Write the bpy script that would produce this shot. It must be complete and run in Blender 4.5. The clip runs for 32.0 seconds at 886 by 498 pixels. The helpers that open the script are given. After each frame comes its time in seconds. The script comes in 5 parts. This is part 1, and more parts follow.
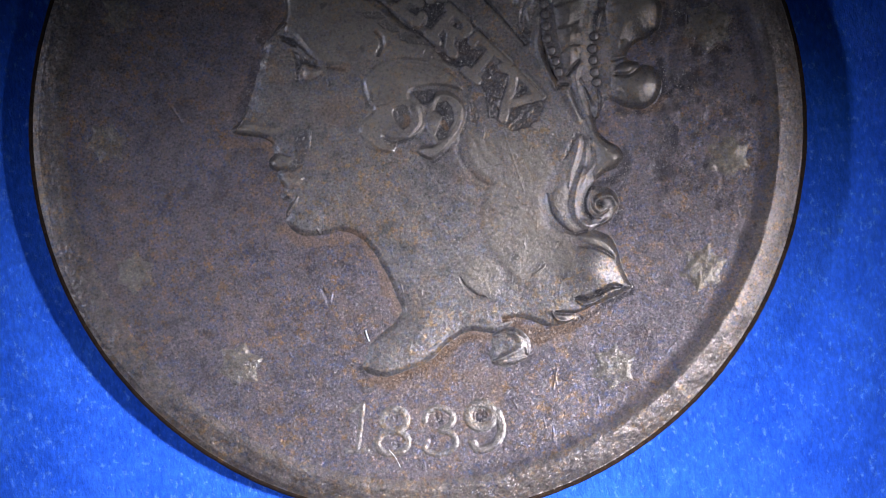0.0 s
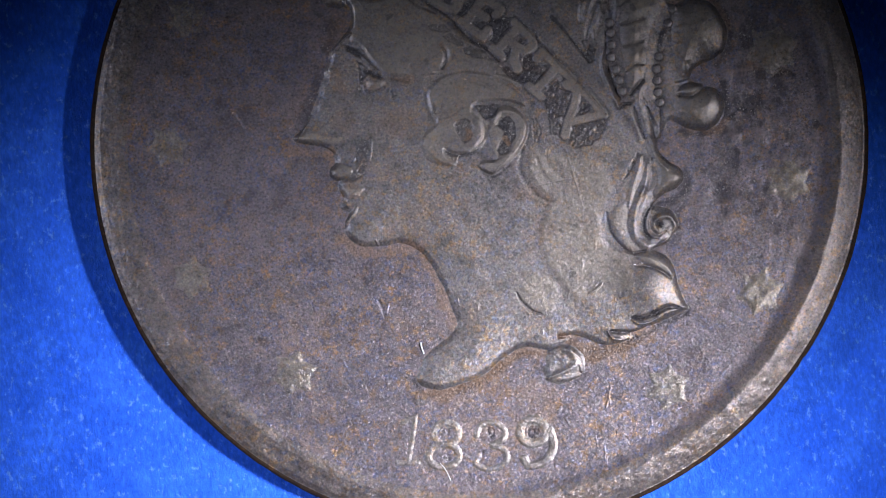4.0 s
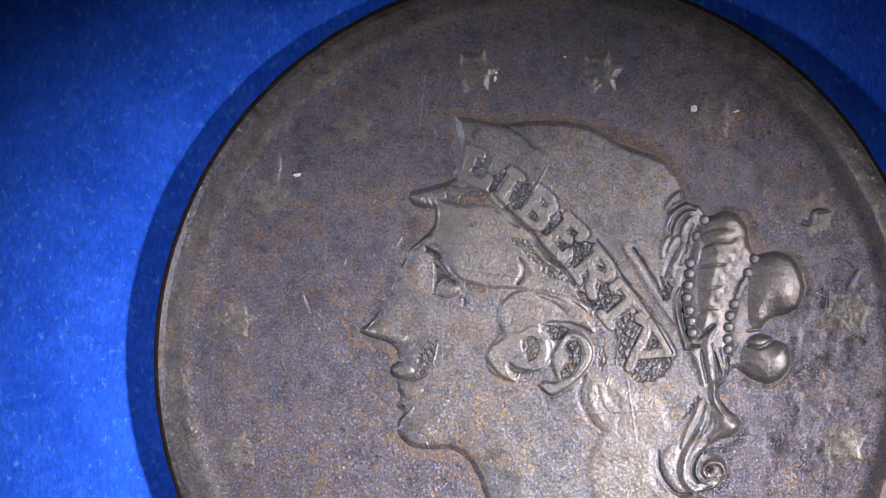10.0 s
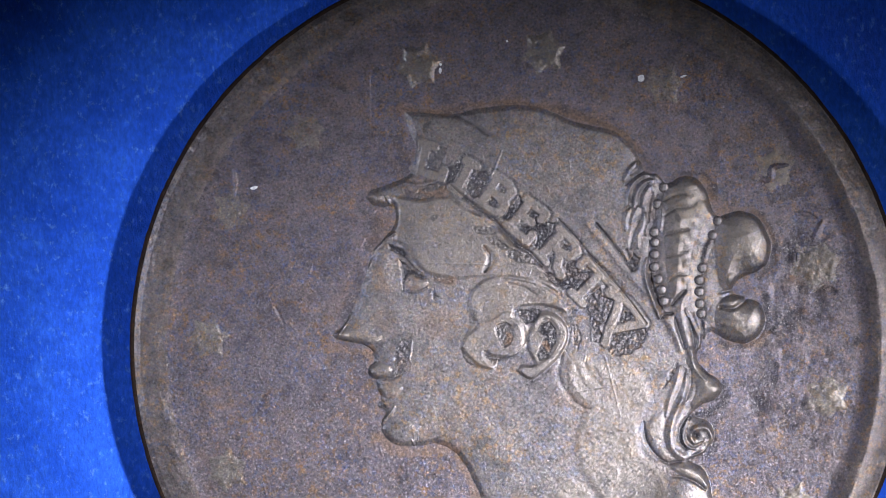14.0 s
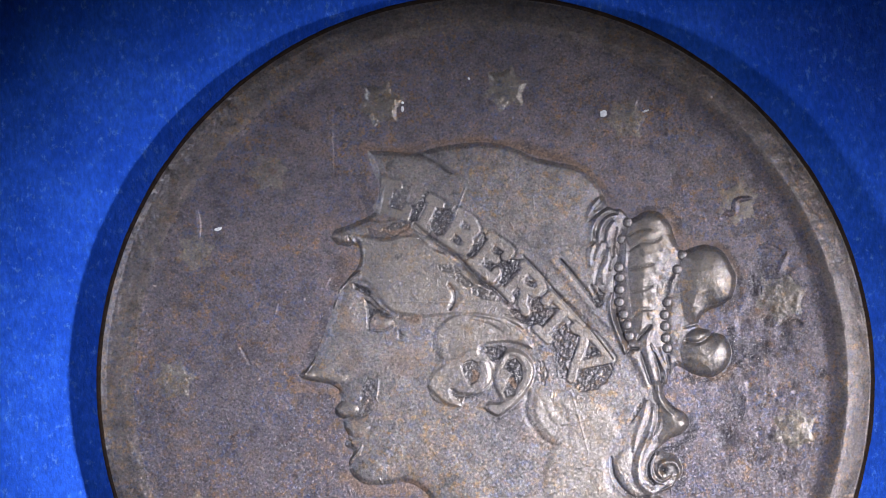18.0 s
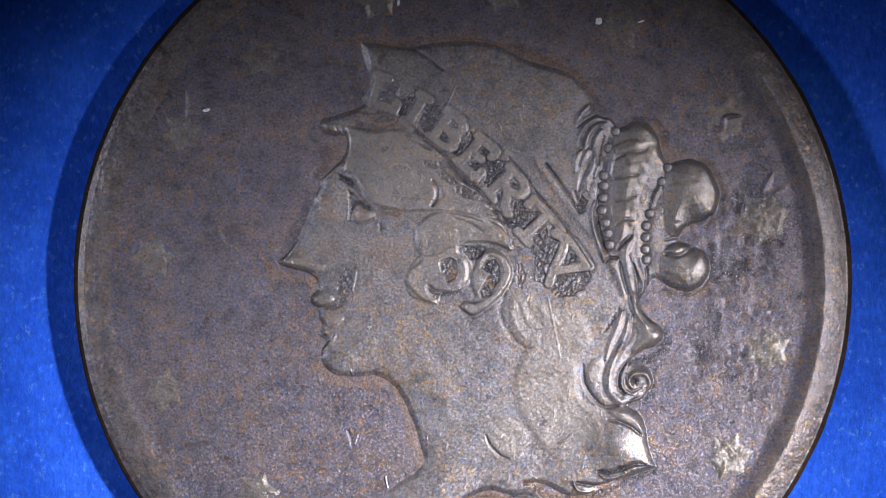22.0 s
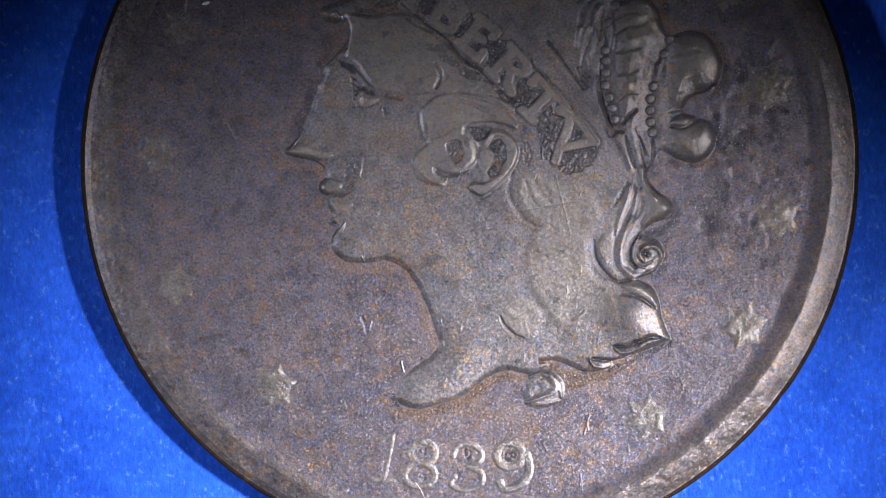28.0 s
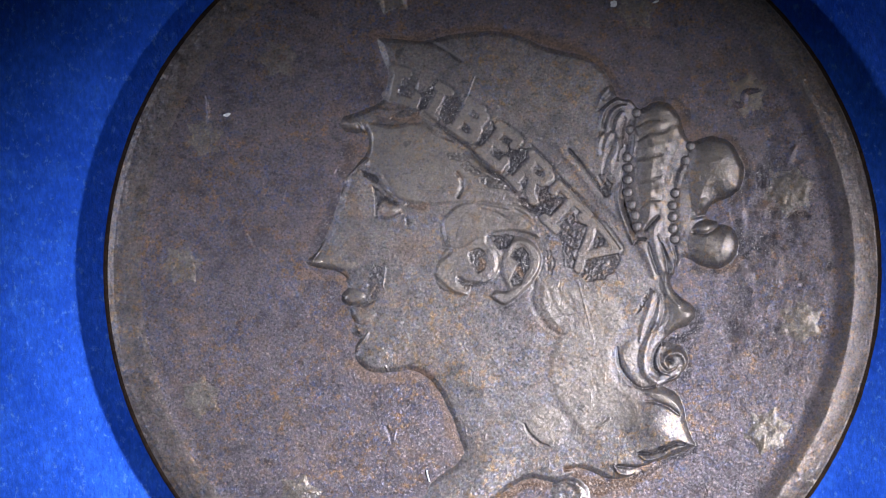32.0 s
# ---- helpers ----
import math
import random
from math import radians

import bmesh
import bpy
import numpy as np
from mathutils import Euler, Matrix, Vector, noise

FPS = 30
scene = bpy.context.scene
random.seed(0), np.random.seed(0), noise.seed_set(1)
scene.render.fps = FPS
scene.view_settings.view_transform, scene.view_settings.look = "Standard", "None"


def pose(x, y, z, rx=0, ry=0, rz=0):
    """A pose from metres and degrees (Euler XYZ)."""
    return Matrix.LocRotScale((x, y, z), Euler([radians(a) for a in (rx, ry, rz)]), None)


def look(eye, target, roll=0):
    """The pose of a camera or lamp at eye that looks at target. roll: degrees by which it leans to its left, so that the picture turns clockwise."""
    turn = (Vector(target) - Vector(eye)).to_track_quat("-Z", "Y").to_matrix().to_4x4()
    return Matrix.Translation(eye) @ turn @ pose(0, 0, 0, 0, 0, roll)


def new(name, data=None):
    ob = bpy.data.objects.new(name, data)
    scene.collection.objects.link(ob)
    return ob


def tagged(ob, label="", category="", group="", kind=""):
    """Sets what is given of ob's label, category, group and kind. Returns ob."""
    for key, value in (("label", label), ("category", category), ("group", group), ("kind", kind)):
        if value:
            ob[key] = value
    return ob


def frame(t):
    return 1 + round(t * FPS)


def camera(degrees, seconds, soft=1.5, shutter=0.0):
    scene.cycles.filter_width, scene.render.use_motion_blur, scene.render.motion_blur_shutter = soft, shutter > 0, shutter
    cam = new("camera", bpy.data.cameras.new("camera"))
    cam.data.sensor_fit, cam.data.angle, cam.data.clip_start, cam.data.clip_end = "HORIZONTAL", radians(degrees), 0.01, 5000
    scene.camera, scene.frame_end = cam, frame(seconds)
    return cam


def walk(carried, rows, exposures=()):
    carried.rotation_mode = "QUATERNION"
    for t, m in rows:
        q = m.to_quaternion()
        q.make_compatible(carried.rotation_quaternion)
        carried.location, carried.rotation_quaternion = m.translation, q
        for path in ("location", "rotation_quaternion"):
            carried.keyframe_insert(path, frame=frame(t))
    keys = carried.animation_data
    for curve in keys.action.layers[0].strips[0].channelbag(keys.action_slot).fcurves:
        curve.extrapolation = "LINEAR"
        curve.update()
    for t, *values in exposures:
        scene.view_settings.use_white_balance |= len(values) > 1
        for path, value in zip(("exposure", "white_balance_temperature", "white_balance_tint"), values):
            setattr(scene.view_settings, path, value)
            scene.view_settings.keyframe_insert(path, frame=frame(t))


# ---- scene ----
# Millimetres on the coin's face and over the mat; the world is in metres.
MM = 0.001
FIELD = 1.60          # height of the coin's flat field over the mat
cam = camera(23.49, 32.0, soft=1.0)
walk(cam, [(0.0, pose(0, 0, 0.0766)), (32.0, pose(0, 0, 0.0766))])

# The hand-moved mat with its coin: seconds, x, y in mm, turn in degrees.
ROWS = [
    (0, -0.876, 4.247, 7.50),
    (0.5, -0.629, 5.210, 7.56),
    (1, -0.415, 5.646, 7.30),
    (1.5, -0.265, 5.909, 6.93),
    (2, -0.236, 5.914, 6.95),
    (2.5, 0.131, 5.726, 6.65),
    (4.5, 1.698, 2.617, 4.46),
    (5, 2.121, 1.366, 2.71),
    (5.5, 2.349, 0.322, 1.21),
    (6, 2.593, -0.909, -0.36),
    (6.5, 2.855, -1.759, -1.10),
    (7, 2.961, -2.404, -1.66),
    (7.5, 3.094, -2.908, -2.33),
    (8, 3.336, -3.433, -3.09),
    (8.5, 3.387, -3.790, -3.56),
    (9, 3.387, -3.797, -3.57),
    (9.5, 3.489, -3.974, -3.61),
    (10, 3.538, -3.971, -2.99),
    (10.5, 3.405, -4.607, -2.26),
    (11, 3.490, -4.722, -1.03),
    (11.5, 3.474, -4.658, -0.28),
    (12, 3.473, -4.706, 0.28),
    (12.5, 3.415, -4.564, 0.51),
    (13, 3.283, -4.241, 1.14),
    (13.5, 2.938, -3.342, 2.78),
    (14, 2.694, -3.428, 3.35),
    (14.5, 2.517, -3.538, 4.04),
    (16.5, 2.054, -4.136, 5.40),
    (17, 2.023, -4.241, 5.29),
    (17.5, 1.801, -4.560, 4.85),
    (18, 1.515, -4.736, 4.23),
    (18.5, 1.013, -4.605, 3.49),
    (19, 0.580, -3.813, 2.67),
    (19.5, 0.446, -3.018, 1.82),
    (20, 0.459, -2.972, 1.77),
    (20.5, 0.511, -2.707, 1.69),
    (21, 0.472, -2.201, 1.09),
    (21.5, 0.667, -1.708, 0.69),
    (22, 0.710, -1.183, 0.31),
    (22.5, 0.705, -0.074, 0.17),
    (23, 0.742, 1.011, -0.03),
    (23.5, 0.626, 2.048, 0.21),
    (24, 0.586, 3.209, 0.80),
    (24.5, 0.553, 3.794, 1.54),
    (26.5, 0.492, 4.023, 2.08),
    (27, 0.484, 3.984, 2.15),
    (27.5, 0.773, 3.544, 2.52),
    (28, 0.954, 2.992, 2.90),
    (28.5, 1.158, 2.337, 3.06),
    (29, 1.512, 1.587, 2.71),
    (29.5, 1.683, 0.771, 2.62),
    (30, 1.679, 0.394, 2.86),
    (30.5, 1.720, -0.040, 3.28),
    (31, 1.741, -0.595, 3.51),
    (31.5, 1.758, -0.792, 3.56),
    (32, 1.758, -0.825, 3.54),
]


def motions():
    path = [(t, pose(x * MM, y * MM, 0, 0, 0, a)) for t, x, y, a in ROWS]
    walk(mat, path)
    walk(coin, path)
    for speck in lint:
        walk(speck, path)


# ---- light: the microscope's two side lamps in a dim room ----
world = bpy.data.worlds.new("dim_room")
world.use_nodes = True
world.node_tree.nodes["Background"].inputs[0].default_value = (0.62, 0.80, 1.0, 1)
world.node_tree.nodes["Background"].inputs[1].default_value = 0.022
scene.world = world


def lamp(name, eye, target, watts, size, colour, cone, blend, oval=(1, 1)):
    data = bpy.data.lights.new(name, "SPOT")
    data.energy, data.color, data.shadow_soft_size = watts, colour, size
    data.spot_size, data.spot_blend = radians(cone), blend
    ob = new(name, data)
    ob.matrix_world = look([v * MM for v in eye], [v * MM for v in target]) @ Matrix.Diagonal((*oval, 1, 1))
    return ob


lamp("lamp_right", (108, -9, 137), (0.0, -9.85, 0), 4.85, 0.0075, (0.965, 0.98, 1.03), 11.2, 1.0, (1.03, 0.87))
lamp("lamp_left", (-62, 6, 56), (4, -5, 0), 0.19, 0.0045, (0.84, 0.93, 1.12), 25, 1.0)


# ---- materials ----
def material(name):
    m = bpy.data.materials.new(name)
    m.use_nodes = True
    nt = m.node_tree
    return m, nt, nt.nodes["Principled BSDF"]


def link(nt, a, out, b, inp):
    nt.links.new(a.outputs[out], b.inputs[inp])


def mm_coords(nt):
    tc = nt.nodes.new("ShaderNodeTexCoord")
    mp = nt.nodes.new("ShaderNodeMapping")
    mp.inputs["Scale"].default_value = (1000, 1000, 1000)
    link(nt, tc, "Object", mp, "Vector")
    return mp


def noise_tex(nt, co, scale, detail=4.0, rough=0.6, offset=0.0, stretch=None):
    n = nt.nodes.new("ShaderNodeTexNoise")
    n.inputs["Scale"].default_value = scale
    n.inputs["Detail"].default_value = detail
    n.inputs["Roughness"].default_value = rough
    mp = nt.nodes.new("ShaderNodeMapping")
    mp.inputs["Location"].default_value = (offset, offset * 0.7, offset * 0.3)
    if stretch:
        mp.inputs["Scale"].default_value = stretch
    link(nt, co, 0, mp, "Vector")
    link(nt, mp, 0, n, "Vector")
    return n


def ramp(nt, src, stops, out="Fac"):
    r = nt.nodes.new("ShaderNodeValToRGB")
    el = r.color_ramp.elements
    while len(el) < len(stops):
        el.new(0.5)
    for e, (p, c) in zip(el, stops):
        e.position, e.color = p, (*c, 1) if len(c) == 3 else c
    link(nt, src, out, r, "Fac")
    return r


def mix(nt, fac, a, b, mode="MIX"):
    m = nt.nodes.new("ShaderNodeMix")
    m.data_type, m.blend_type = "RGBA", mode
    if isinstance(fac, (int, float)):
        m.inputs[0].default_value = fac
    else:
        nt.links.new(fac, m.inputs[0])
    for sock, v in ((m.inputs[6], a), (m.inputs[7], b)):
        if isinstance(v, tuple):
            sock.default_value = (*v, 1)
        else:
            nt.links.new(v, sock)
    return m.outputs[2]


def bump(nt, height, strength, distance, before=None):
    b = nt.nodes.new("ShaderNodeBump")
    b.inputs["Strength"].default_value = strength
    b.inputs["Distance"].default_value = distance
    nt.links.new(height, b.inputs["Height"])
    if before:
        nt.links.new(before, b.inputs["Normal"])
    return b.outputs[0]


def cells_tex(nt, co, scale, offset):
    """Random colour and height of small crystal grains."""
    mp = nt.nodes.new("ShaderNodeMapping")
    mp.inputs["Location"].default_value = (offset, 0.6 * offset, 0.2 * offset)
    v = nt.nodes.new("ShaderNodeTexVoronoi")
    v.inputs["Scale"].default_value = scale
    link(nt, co, 0, mp, "Vector")
    link(nt, mp, 0, v, "Vector")
    return v


def copper(name, base, warm, cool, worn=0.0, gloss=0.0, peak=2.4, pore=0.26, rough=1.0, facets=0.55):
    """Old copper: brown oxide with rusty and blue-grey mottling, crystal grain that glints, and dirt specks with
    painted sparkle.
    """
    m, nt, bsdf = material(name)
    co = mm_coords(nt)
    broad = noise_tex(nt, co, 0.35, 5, 0.6, 3)
    blot = noise_tex(nt, co, 4.4, 5, 0.68, 11)
    cool_n = noise_tex(nt, co, 4.8, 5, 0.68, 37)
    grain = noise_tex(nt, co, 11, 5, 0.72, 5)
    crystal = cells_tex(nt, co, 12, 13)
    w = ramp(nt, blot, [(0.50, (0, 0, 0)), (0.63, (1, 1, 1))])
    rusty = ramp(nt, noise_tex(nt, co, 0.45, 4, 0.6, 71), [(0.42, (0.25, 0.25, 0.25)), (0.58, (1, 1, 1))])
    c = mix(nt, mix(nt, 1.0, w.outputs[0], rusty.outputs[0], "MULTIPLY"), base, warm)
    k = ramp(nt, cool_n, [(0.49, (0, 0, 0)), (0.66, (1, 1, 1))])
    bluish = ramp(nt, noise_tex(nt, co, 0.6, 4, 0.65, 131), [(0.40, (0.15, 0.15, 0.15)), (0.58, (1, 1, 1))])
    c = mix(nt, mix(nt, 1.0, k.outputs[0], bluish.outputs[0], "MULTIPLY"), c, cool)
    g = ramp(nt, grain, [(0.32, (pore, pore, 1.1 * pore)), (0.46, (0.92, 0.92, 0.92)), (0.58, (1.2, 1.19, 1.17)), (0.72, (peak, 0.96 * peak, 0.92 * peak))])
    c = mix(nt, 0.9, c, g.outputs[0], "MULTIPLY")
    tint = mix(nt, 0.5, (1, 1, 1), crystal.outputs["Color"])
    c = mix(nt, 0.14, c, mix(nt, 1.0, tint, (1.33, 1.33, 1.38), "MULTIPLY"), "MULTIPLY")
    mid = ramp(nt, noise_tex(nt, co, 1.7, 6, 0.7, 91), [(0.32, (0.52, 0.52, 0.55)), (0.5, (1, 1, 1)), (0.7, (1.3, 1.28, 1.25))])
    c = mix(nt, 0.8, c, mid.outputs[0], "MULTIPLY")
    b = ramp(nt, broad, [(0.3, (0.66, 0.66, 0.70)), (0.5, (1, 1, 1)), (0.7, (1.25, 1.2, 1.12))])
    c = mix(nt, 0.7, c, b.outputs[0], "MULTIPLY")
    # Mask for packed dirt, and for shade painted at outlines and the eye.
    dirt_shade = nt.nodes.new("ShaderNodeAttribute")
    dirt_shade.attribute_name = "dirt_shade"
    # Dark dirt grains; the palest cells are sparkle painted into the colour.
    speck = ramp(nt, cells_tex(nt, co, 24, 17), [(0.10, (0.010, 0.010, 0.016)), (0.60, (0.026, 0.024, 0.030)), (0.84, (0.060, 0.056, 0.062)), (0.93, (0.20, 0.19, 0.185))], "Color")
    rust = nt.nodes.new("ShaderNodeAttribute")
    rust.attribute_name = "rust"
    rust_c = ramp(nt, grain, [(0.35, (0.034, 0.019, 0.013)), (0.62, (0.150, 0.080, 0.042))])
    clean, rubbed = c, (1.62 * base[0], 1.56 * base[1], 1.34 * base[2])
    bright = nt.nodes.new("ShaderNodeAttribute")
    bright.attribute_name = "polish"
    rub = nt.nodes.new("ShaderNodeMath")
    rub.operation = "MULTIPLY"
    nt.links.new(bright.outputs["Fac"], rub.inputs[0])
    nt.links.new(ramp(nt, noise_tex(nt, co, 6.0, 5, 0.7, 57), [(0.36, (0.15, 0.15, 0.15)), (0.56, (0.75, 0.75, 0.75))]).outputs[0], rub.inputs[1])
    c = mix(nt, rub.outputs[0], clean, rubbed)
    c = mix(nt, dirt_shade.outputs["Fac"], c, speck.outputs[0])
    brown = nt.nodes.new("ShaderNodeMath")
    brown.operation = "MULTIPLY"
    nt.links.new(rust.outputs["Fac"], brown.inputs[0])
    brown.inputs[1].default_value = 0.85
    c = mix(nt, brown.outputs[0], c, rust_c.outputs[0])
    nt.links.new(c, bsdf.inputs["Base Color"])
    bare = (0.58 + worn,) * 3
    metal = mix(nt, dirt_shade.outputs["Fac"], bare, (0.45, 0.45, 0.45))
    nt.links.new(mix(nt, rust.outputs["Fac"], metal, (0.05, 0.05, 0.05)), bsdf.inputs["Metallic"])
    rr = ramp(nt, grain, [(0.3, (0.50 - gloss,) * 3), (0.75, (0.38 - gloss,) * 3)])
    nt.links.new(mix(nt, dirt_shade.outputs["Fac"], mix(nt, rub.outputs[0], rr.outputs[0], (0.31, 0.31, 0.31)), (0.36, 0.36, 0.36)), bsdf.inputs["Roughness"])
    nt.links.new(mix(nt, dirt_shade.outputs["Fac"], (0.5, 0.5, 0.5), (0.25, 0.25, 0.25)), bsdf.inputs["Specular IOR Level"])
    fine = noise_tex(nt, co, 26, 3, 0.7, 9)
    n1 = bump(nt, grain.outputs[0], 0.7, 0.000016 * rough)
    n2 = bump(nt, fine.outputs[0], 0.6, 0.000006 * rough, n1)
    facet = cells_tex(nt, co, 25, 29)
    tilt = nt.nodes.new("ShaderNodeVectorMath")
    tilt.operation = "MULTIPLY_ADD"
    nt.links.new(facet.outputs["Color"], tilt.inputs[0])
    tilt.inputs[1].default_value, tilt.inputs[2].default_value = (1, 1, 0), (-0.5, -0.5, 0)
    few = ramp(nt, cells_tex(nt, co, 25, 29), [(0.50, (0.08, 0.08, 0.08)), (0.80, (facets,) * 3)], "Color")
    lean = nt.nodes.new("ShaderNodeMath")
    lean.operation = "MULTIPLY_ADD"
    nt.links.new(dirt_shade.outputs["Fac"], lean.inputs[0])
    lean.inputs[1].default_value = 0.24
    nt.links.new(few.outputs[0], lean.inputs[2])
    much = nt.nodes.new("ShaderNodeVectorMath")
    much.operation = "SCALE"
    nt.links.new(tilt.outputs[0], much.inputs[0])
    nt.links.new(lean.outputs[0], much.inputs["Scale"])
    way = nt.nodes.new("ShaderNodeVectorMath")
    way.operation = "ADD"
    nt.links.new(n2, way.inputs[0])
    nt.links.new(much.outputs[0], way.inputs[1])
    unit = nt.nodes.new("ShaderNodeVectorMath")
    unit.operation = "NORMALIZE"
    nt.links.new(way.outputs[0], unit.inputs[0])
    nt.links.new(unit.outputs[0], bsdf.inputs["Normal"])
    return m


FIELD_MAT = copper("brown_copper", (0.082, 0.069, 0.082), (0.130, 0.078, 0.046), (0.050, 0.058, 0.116), 0.0, 0.02, facets=0.43)
RIM_MAT = copper("worn_rim_copper", (0.106, 0.088, 0.088), (0.152, 0.098, 0.062), (0.064, 0.068, 0.102), 0.06, 0.04, 1.8, 0.40, 1.0, 0.34)
RELIEF_MAT = copper("worn_copper", (0.106, 0.094, 0.098), (0.165, 0.106, 0.062), (0.083, 0.088, 0.134), 0.02, 0.045, 1.95, 0.32, 1.2, 0.29)
STAR_MAT = copper("rubbed_copper", (0.112, 0.098, 0.094), (0.150, 0.098, 0.060), (0.062, 0.068, 0.118), 0.04, 0.05, 2.0, 0.36, 1.0, 0.45)
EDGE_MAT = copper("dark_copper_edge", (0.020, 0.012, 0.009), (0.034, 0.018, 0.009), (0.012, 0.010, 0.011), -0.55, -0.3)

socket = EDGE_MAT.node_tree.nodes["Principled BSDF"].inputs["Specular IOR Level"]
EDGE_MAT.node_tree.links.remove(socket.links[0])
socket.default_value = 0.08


def blue_mat():
    m, nt, bsdf = material("blue_paper")
    co = mm_coords(nt)
    soft = noise_tex(nt, co, 0.5, 5, 0.65, 2)
    fibre = noise_tex(nt, co, 3.0, 8, 0.7, 8, (1.0, 0.55, 1.0))
    wisp = noise_tex(nt, co, 1.1, 8, 0.72, 23, (1.25, 0.8, 1.0))
    wisp.inputs["Distortion"].default_value = 0.3
    tuft = noise_tex(nt, co, 4.0, 6, 0.7, 31, (1.0, 0.7, 1.0))
    tuft.inputs["Distortion"].default_value = 0.25
    hair = noise_tex(nt, co, 9.0, 5, 0.7, 47, (1.0, 0.5, 1.0))
    hair.inputs["Distortion"].default_value = 0.6
    c = mix(nt, ramp(nt, soft, [(0.35, (0, 0, 0)), (0.65, (1, 1, 1))]).outputs[0], (0.007, 0.074, 0.57), (0.018, 0.112, 0.72))
    c = mix(nt, ramp(nt, wisp, [(0.52, (0, 0, 0)), (0.80, (0.55, 0.55, 0.55))]).outputs[0], c, (0.045, 0.19, 0.80))
    c = mix(nt, ramp(nt, tuft, [(0.57, (0, 0, 0)), (0.76, (0.8, 0.8, 0.8))]).outputs[0], c, (0.17, 0.36, 0.86))
    c = mix(nt, ramp(nt, hair, [(0.62, (0, 0, 0)), (0.82, (0.4, 0.4, 0.4))]).outputs[0], c, (0.18, 0.38, 0.88))
    nap = ramp(nt, noise_tex(nt, co, 7.0, 4, 0.7, 19, (1.0, 0.45, 1.0)), [(0.35, (0.80, 0.80, 0.80)), (0.65, (1.18, 1.18, 1.18))])
    c = mix(nt, 1.0, c, nap.outputs[0], "MULTIPLY")
    nt.links.new(c, bsdf.inputs["Base Color"])
    bsdf.inputs["Roughness"].default_value = 0.85
    bsdf.inputs["Specular IOR Level"].default_value = 0.28
    nt.links.new(bump(nt, fibre.outputs[0], 0.9, 0.00014), bsdf.inputs["Normal"])
    return m


BLUE = blue_mat()


def plain_wood():
    m, nt, bsdf = material("dull_wood")
    co = mm_coords(nt)
    n = noise_tex(nt, co, 0.02, 6, 0.6, 1, (1, 12, 1))
    r = ramp(nt, n, [(0.3, (0.10, 0.07, 0.05)), (0.7, (0.19, 0.13, 0.09))])
    link(nt, r, 0, bsdf, "Base Color")
    bsdf.inputs["Roughness"].default_value = 0.6
    return m


# ---- building helpers ----
def part(name, data, material, parent, label=""):
    """One mesh object under a thing or a part."""
    if isinstance(data, bmesh.types.BMesh):
        me = bpy.data.meshes.new(name)
        data.to_mesh(me)
        data.free()
        data = me
    if material and not data.materials:
        data.materials.append(material)
    ob = new(name, data)
    ob.parent = parent
    return tagged(ob, label)


def grid_mesh(name, x, y, z, cells, dirt_shade=None, rust=None, polish=None):
    """A smooth mesh from a grid of heights in mm, of the cells that are wanted."""
    rows, cols = z.shape
    idx = np.arange(rows * cols).reshape(rows, cols)
    quads = np.stack([idx[:-1, :-1], idx[:-1, 1:], idx[1:, 1:], idx[1:, :-1]], -1)[cells]
    used = np.zeros(rows * cols, bool)
    used[quads.ravel()] = True
    remap = np.cumsum(used) - 1
    quads = remap[quads].astype(np.int32)
    co = np.stack([x.ravel()[used], y.ravel()[used], z.ravel()[used]], -1).astype(np.float32) * MM
    me = bpy.data.meshes.new(name)
    me.vertices.add(len(co))
    me.vertices.foreach_set("co", co.ravel())
    me.loops.add(quads.size)
    me.loops.foreach_set("vertex_index", quads.ravel())
    me.polygons.add(len(quads))
    me.polygons.foreach_set("loop_start", np.arange(0, quads.size, 4, dtype=np.int32))
    me.polygons.foreach_set("use_smooth", np.ones(len(quads), bool))
    me.update(calc_edges=True)
    if dirt_shade is not None:
        me.attributes.new("dirt_shade", "FLOAT", "POINT").data.foreach_set("value", dirt_shade.ravel()[used].astype(np.float32))
    if polish is not None:
        me.attributes.new("polish", "FLOAT", "POINT").data.foreach_set("value", polish.ravel()[used].astype(np.float32))
    if rust is not None:
        me.attributes.new("rust", "FLOAT", "POINT").data.foreach_set("value", rust.ravel()[used].astype(np.float32))
    return me


def smooth(t):
    t = np.clip(t, 0, 1)
    return t * t * (3 - 2 * t)


def spline(pts, closed=False, steps=8):
    """A smooth line through a few points."""
    p = np.array(pts, float)
    n = len(p)
    if n < 3:
        return p
    out = []
    for i in range(n if closed else n - 1):
        if closed:
            a, b, c, d = p[(i - 1) % n], p[i], p[(i + 1) % n], p[(i + 2) % n]
        else:
            a, b, c, d = p[max(i - 1, 0)], p[i], p[i + 1], p[min(i + 2, n - 1)]
        for k in range(steps):
            t = k / steps
            out.append(0.5 * (2 * b + (c - a) * t + (2 * a - 5 * b + 4 * c - d) * t * t + (3 * b - a - 3 * c + d) * t ** 3))
    out.append(out[0] if closed else p[-1])
    return np.array(out)


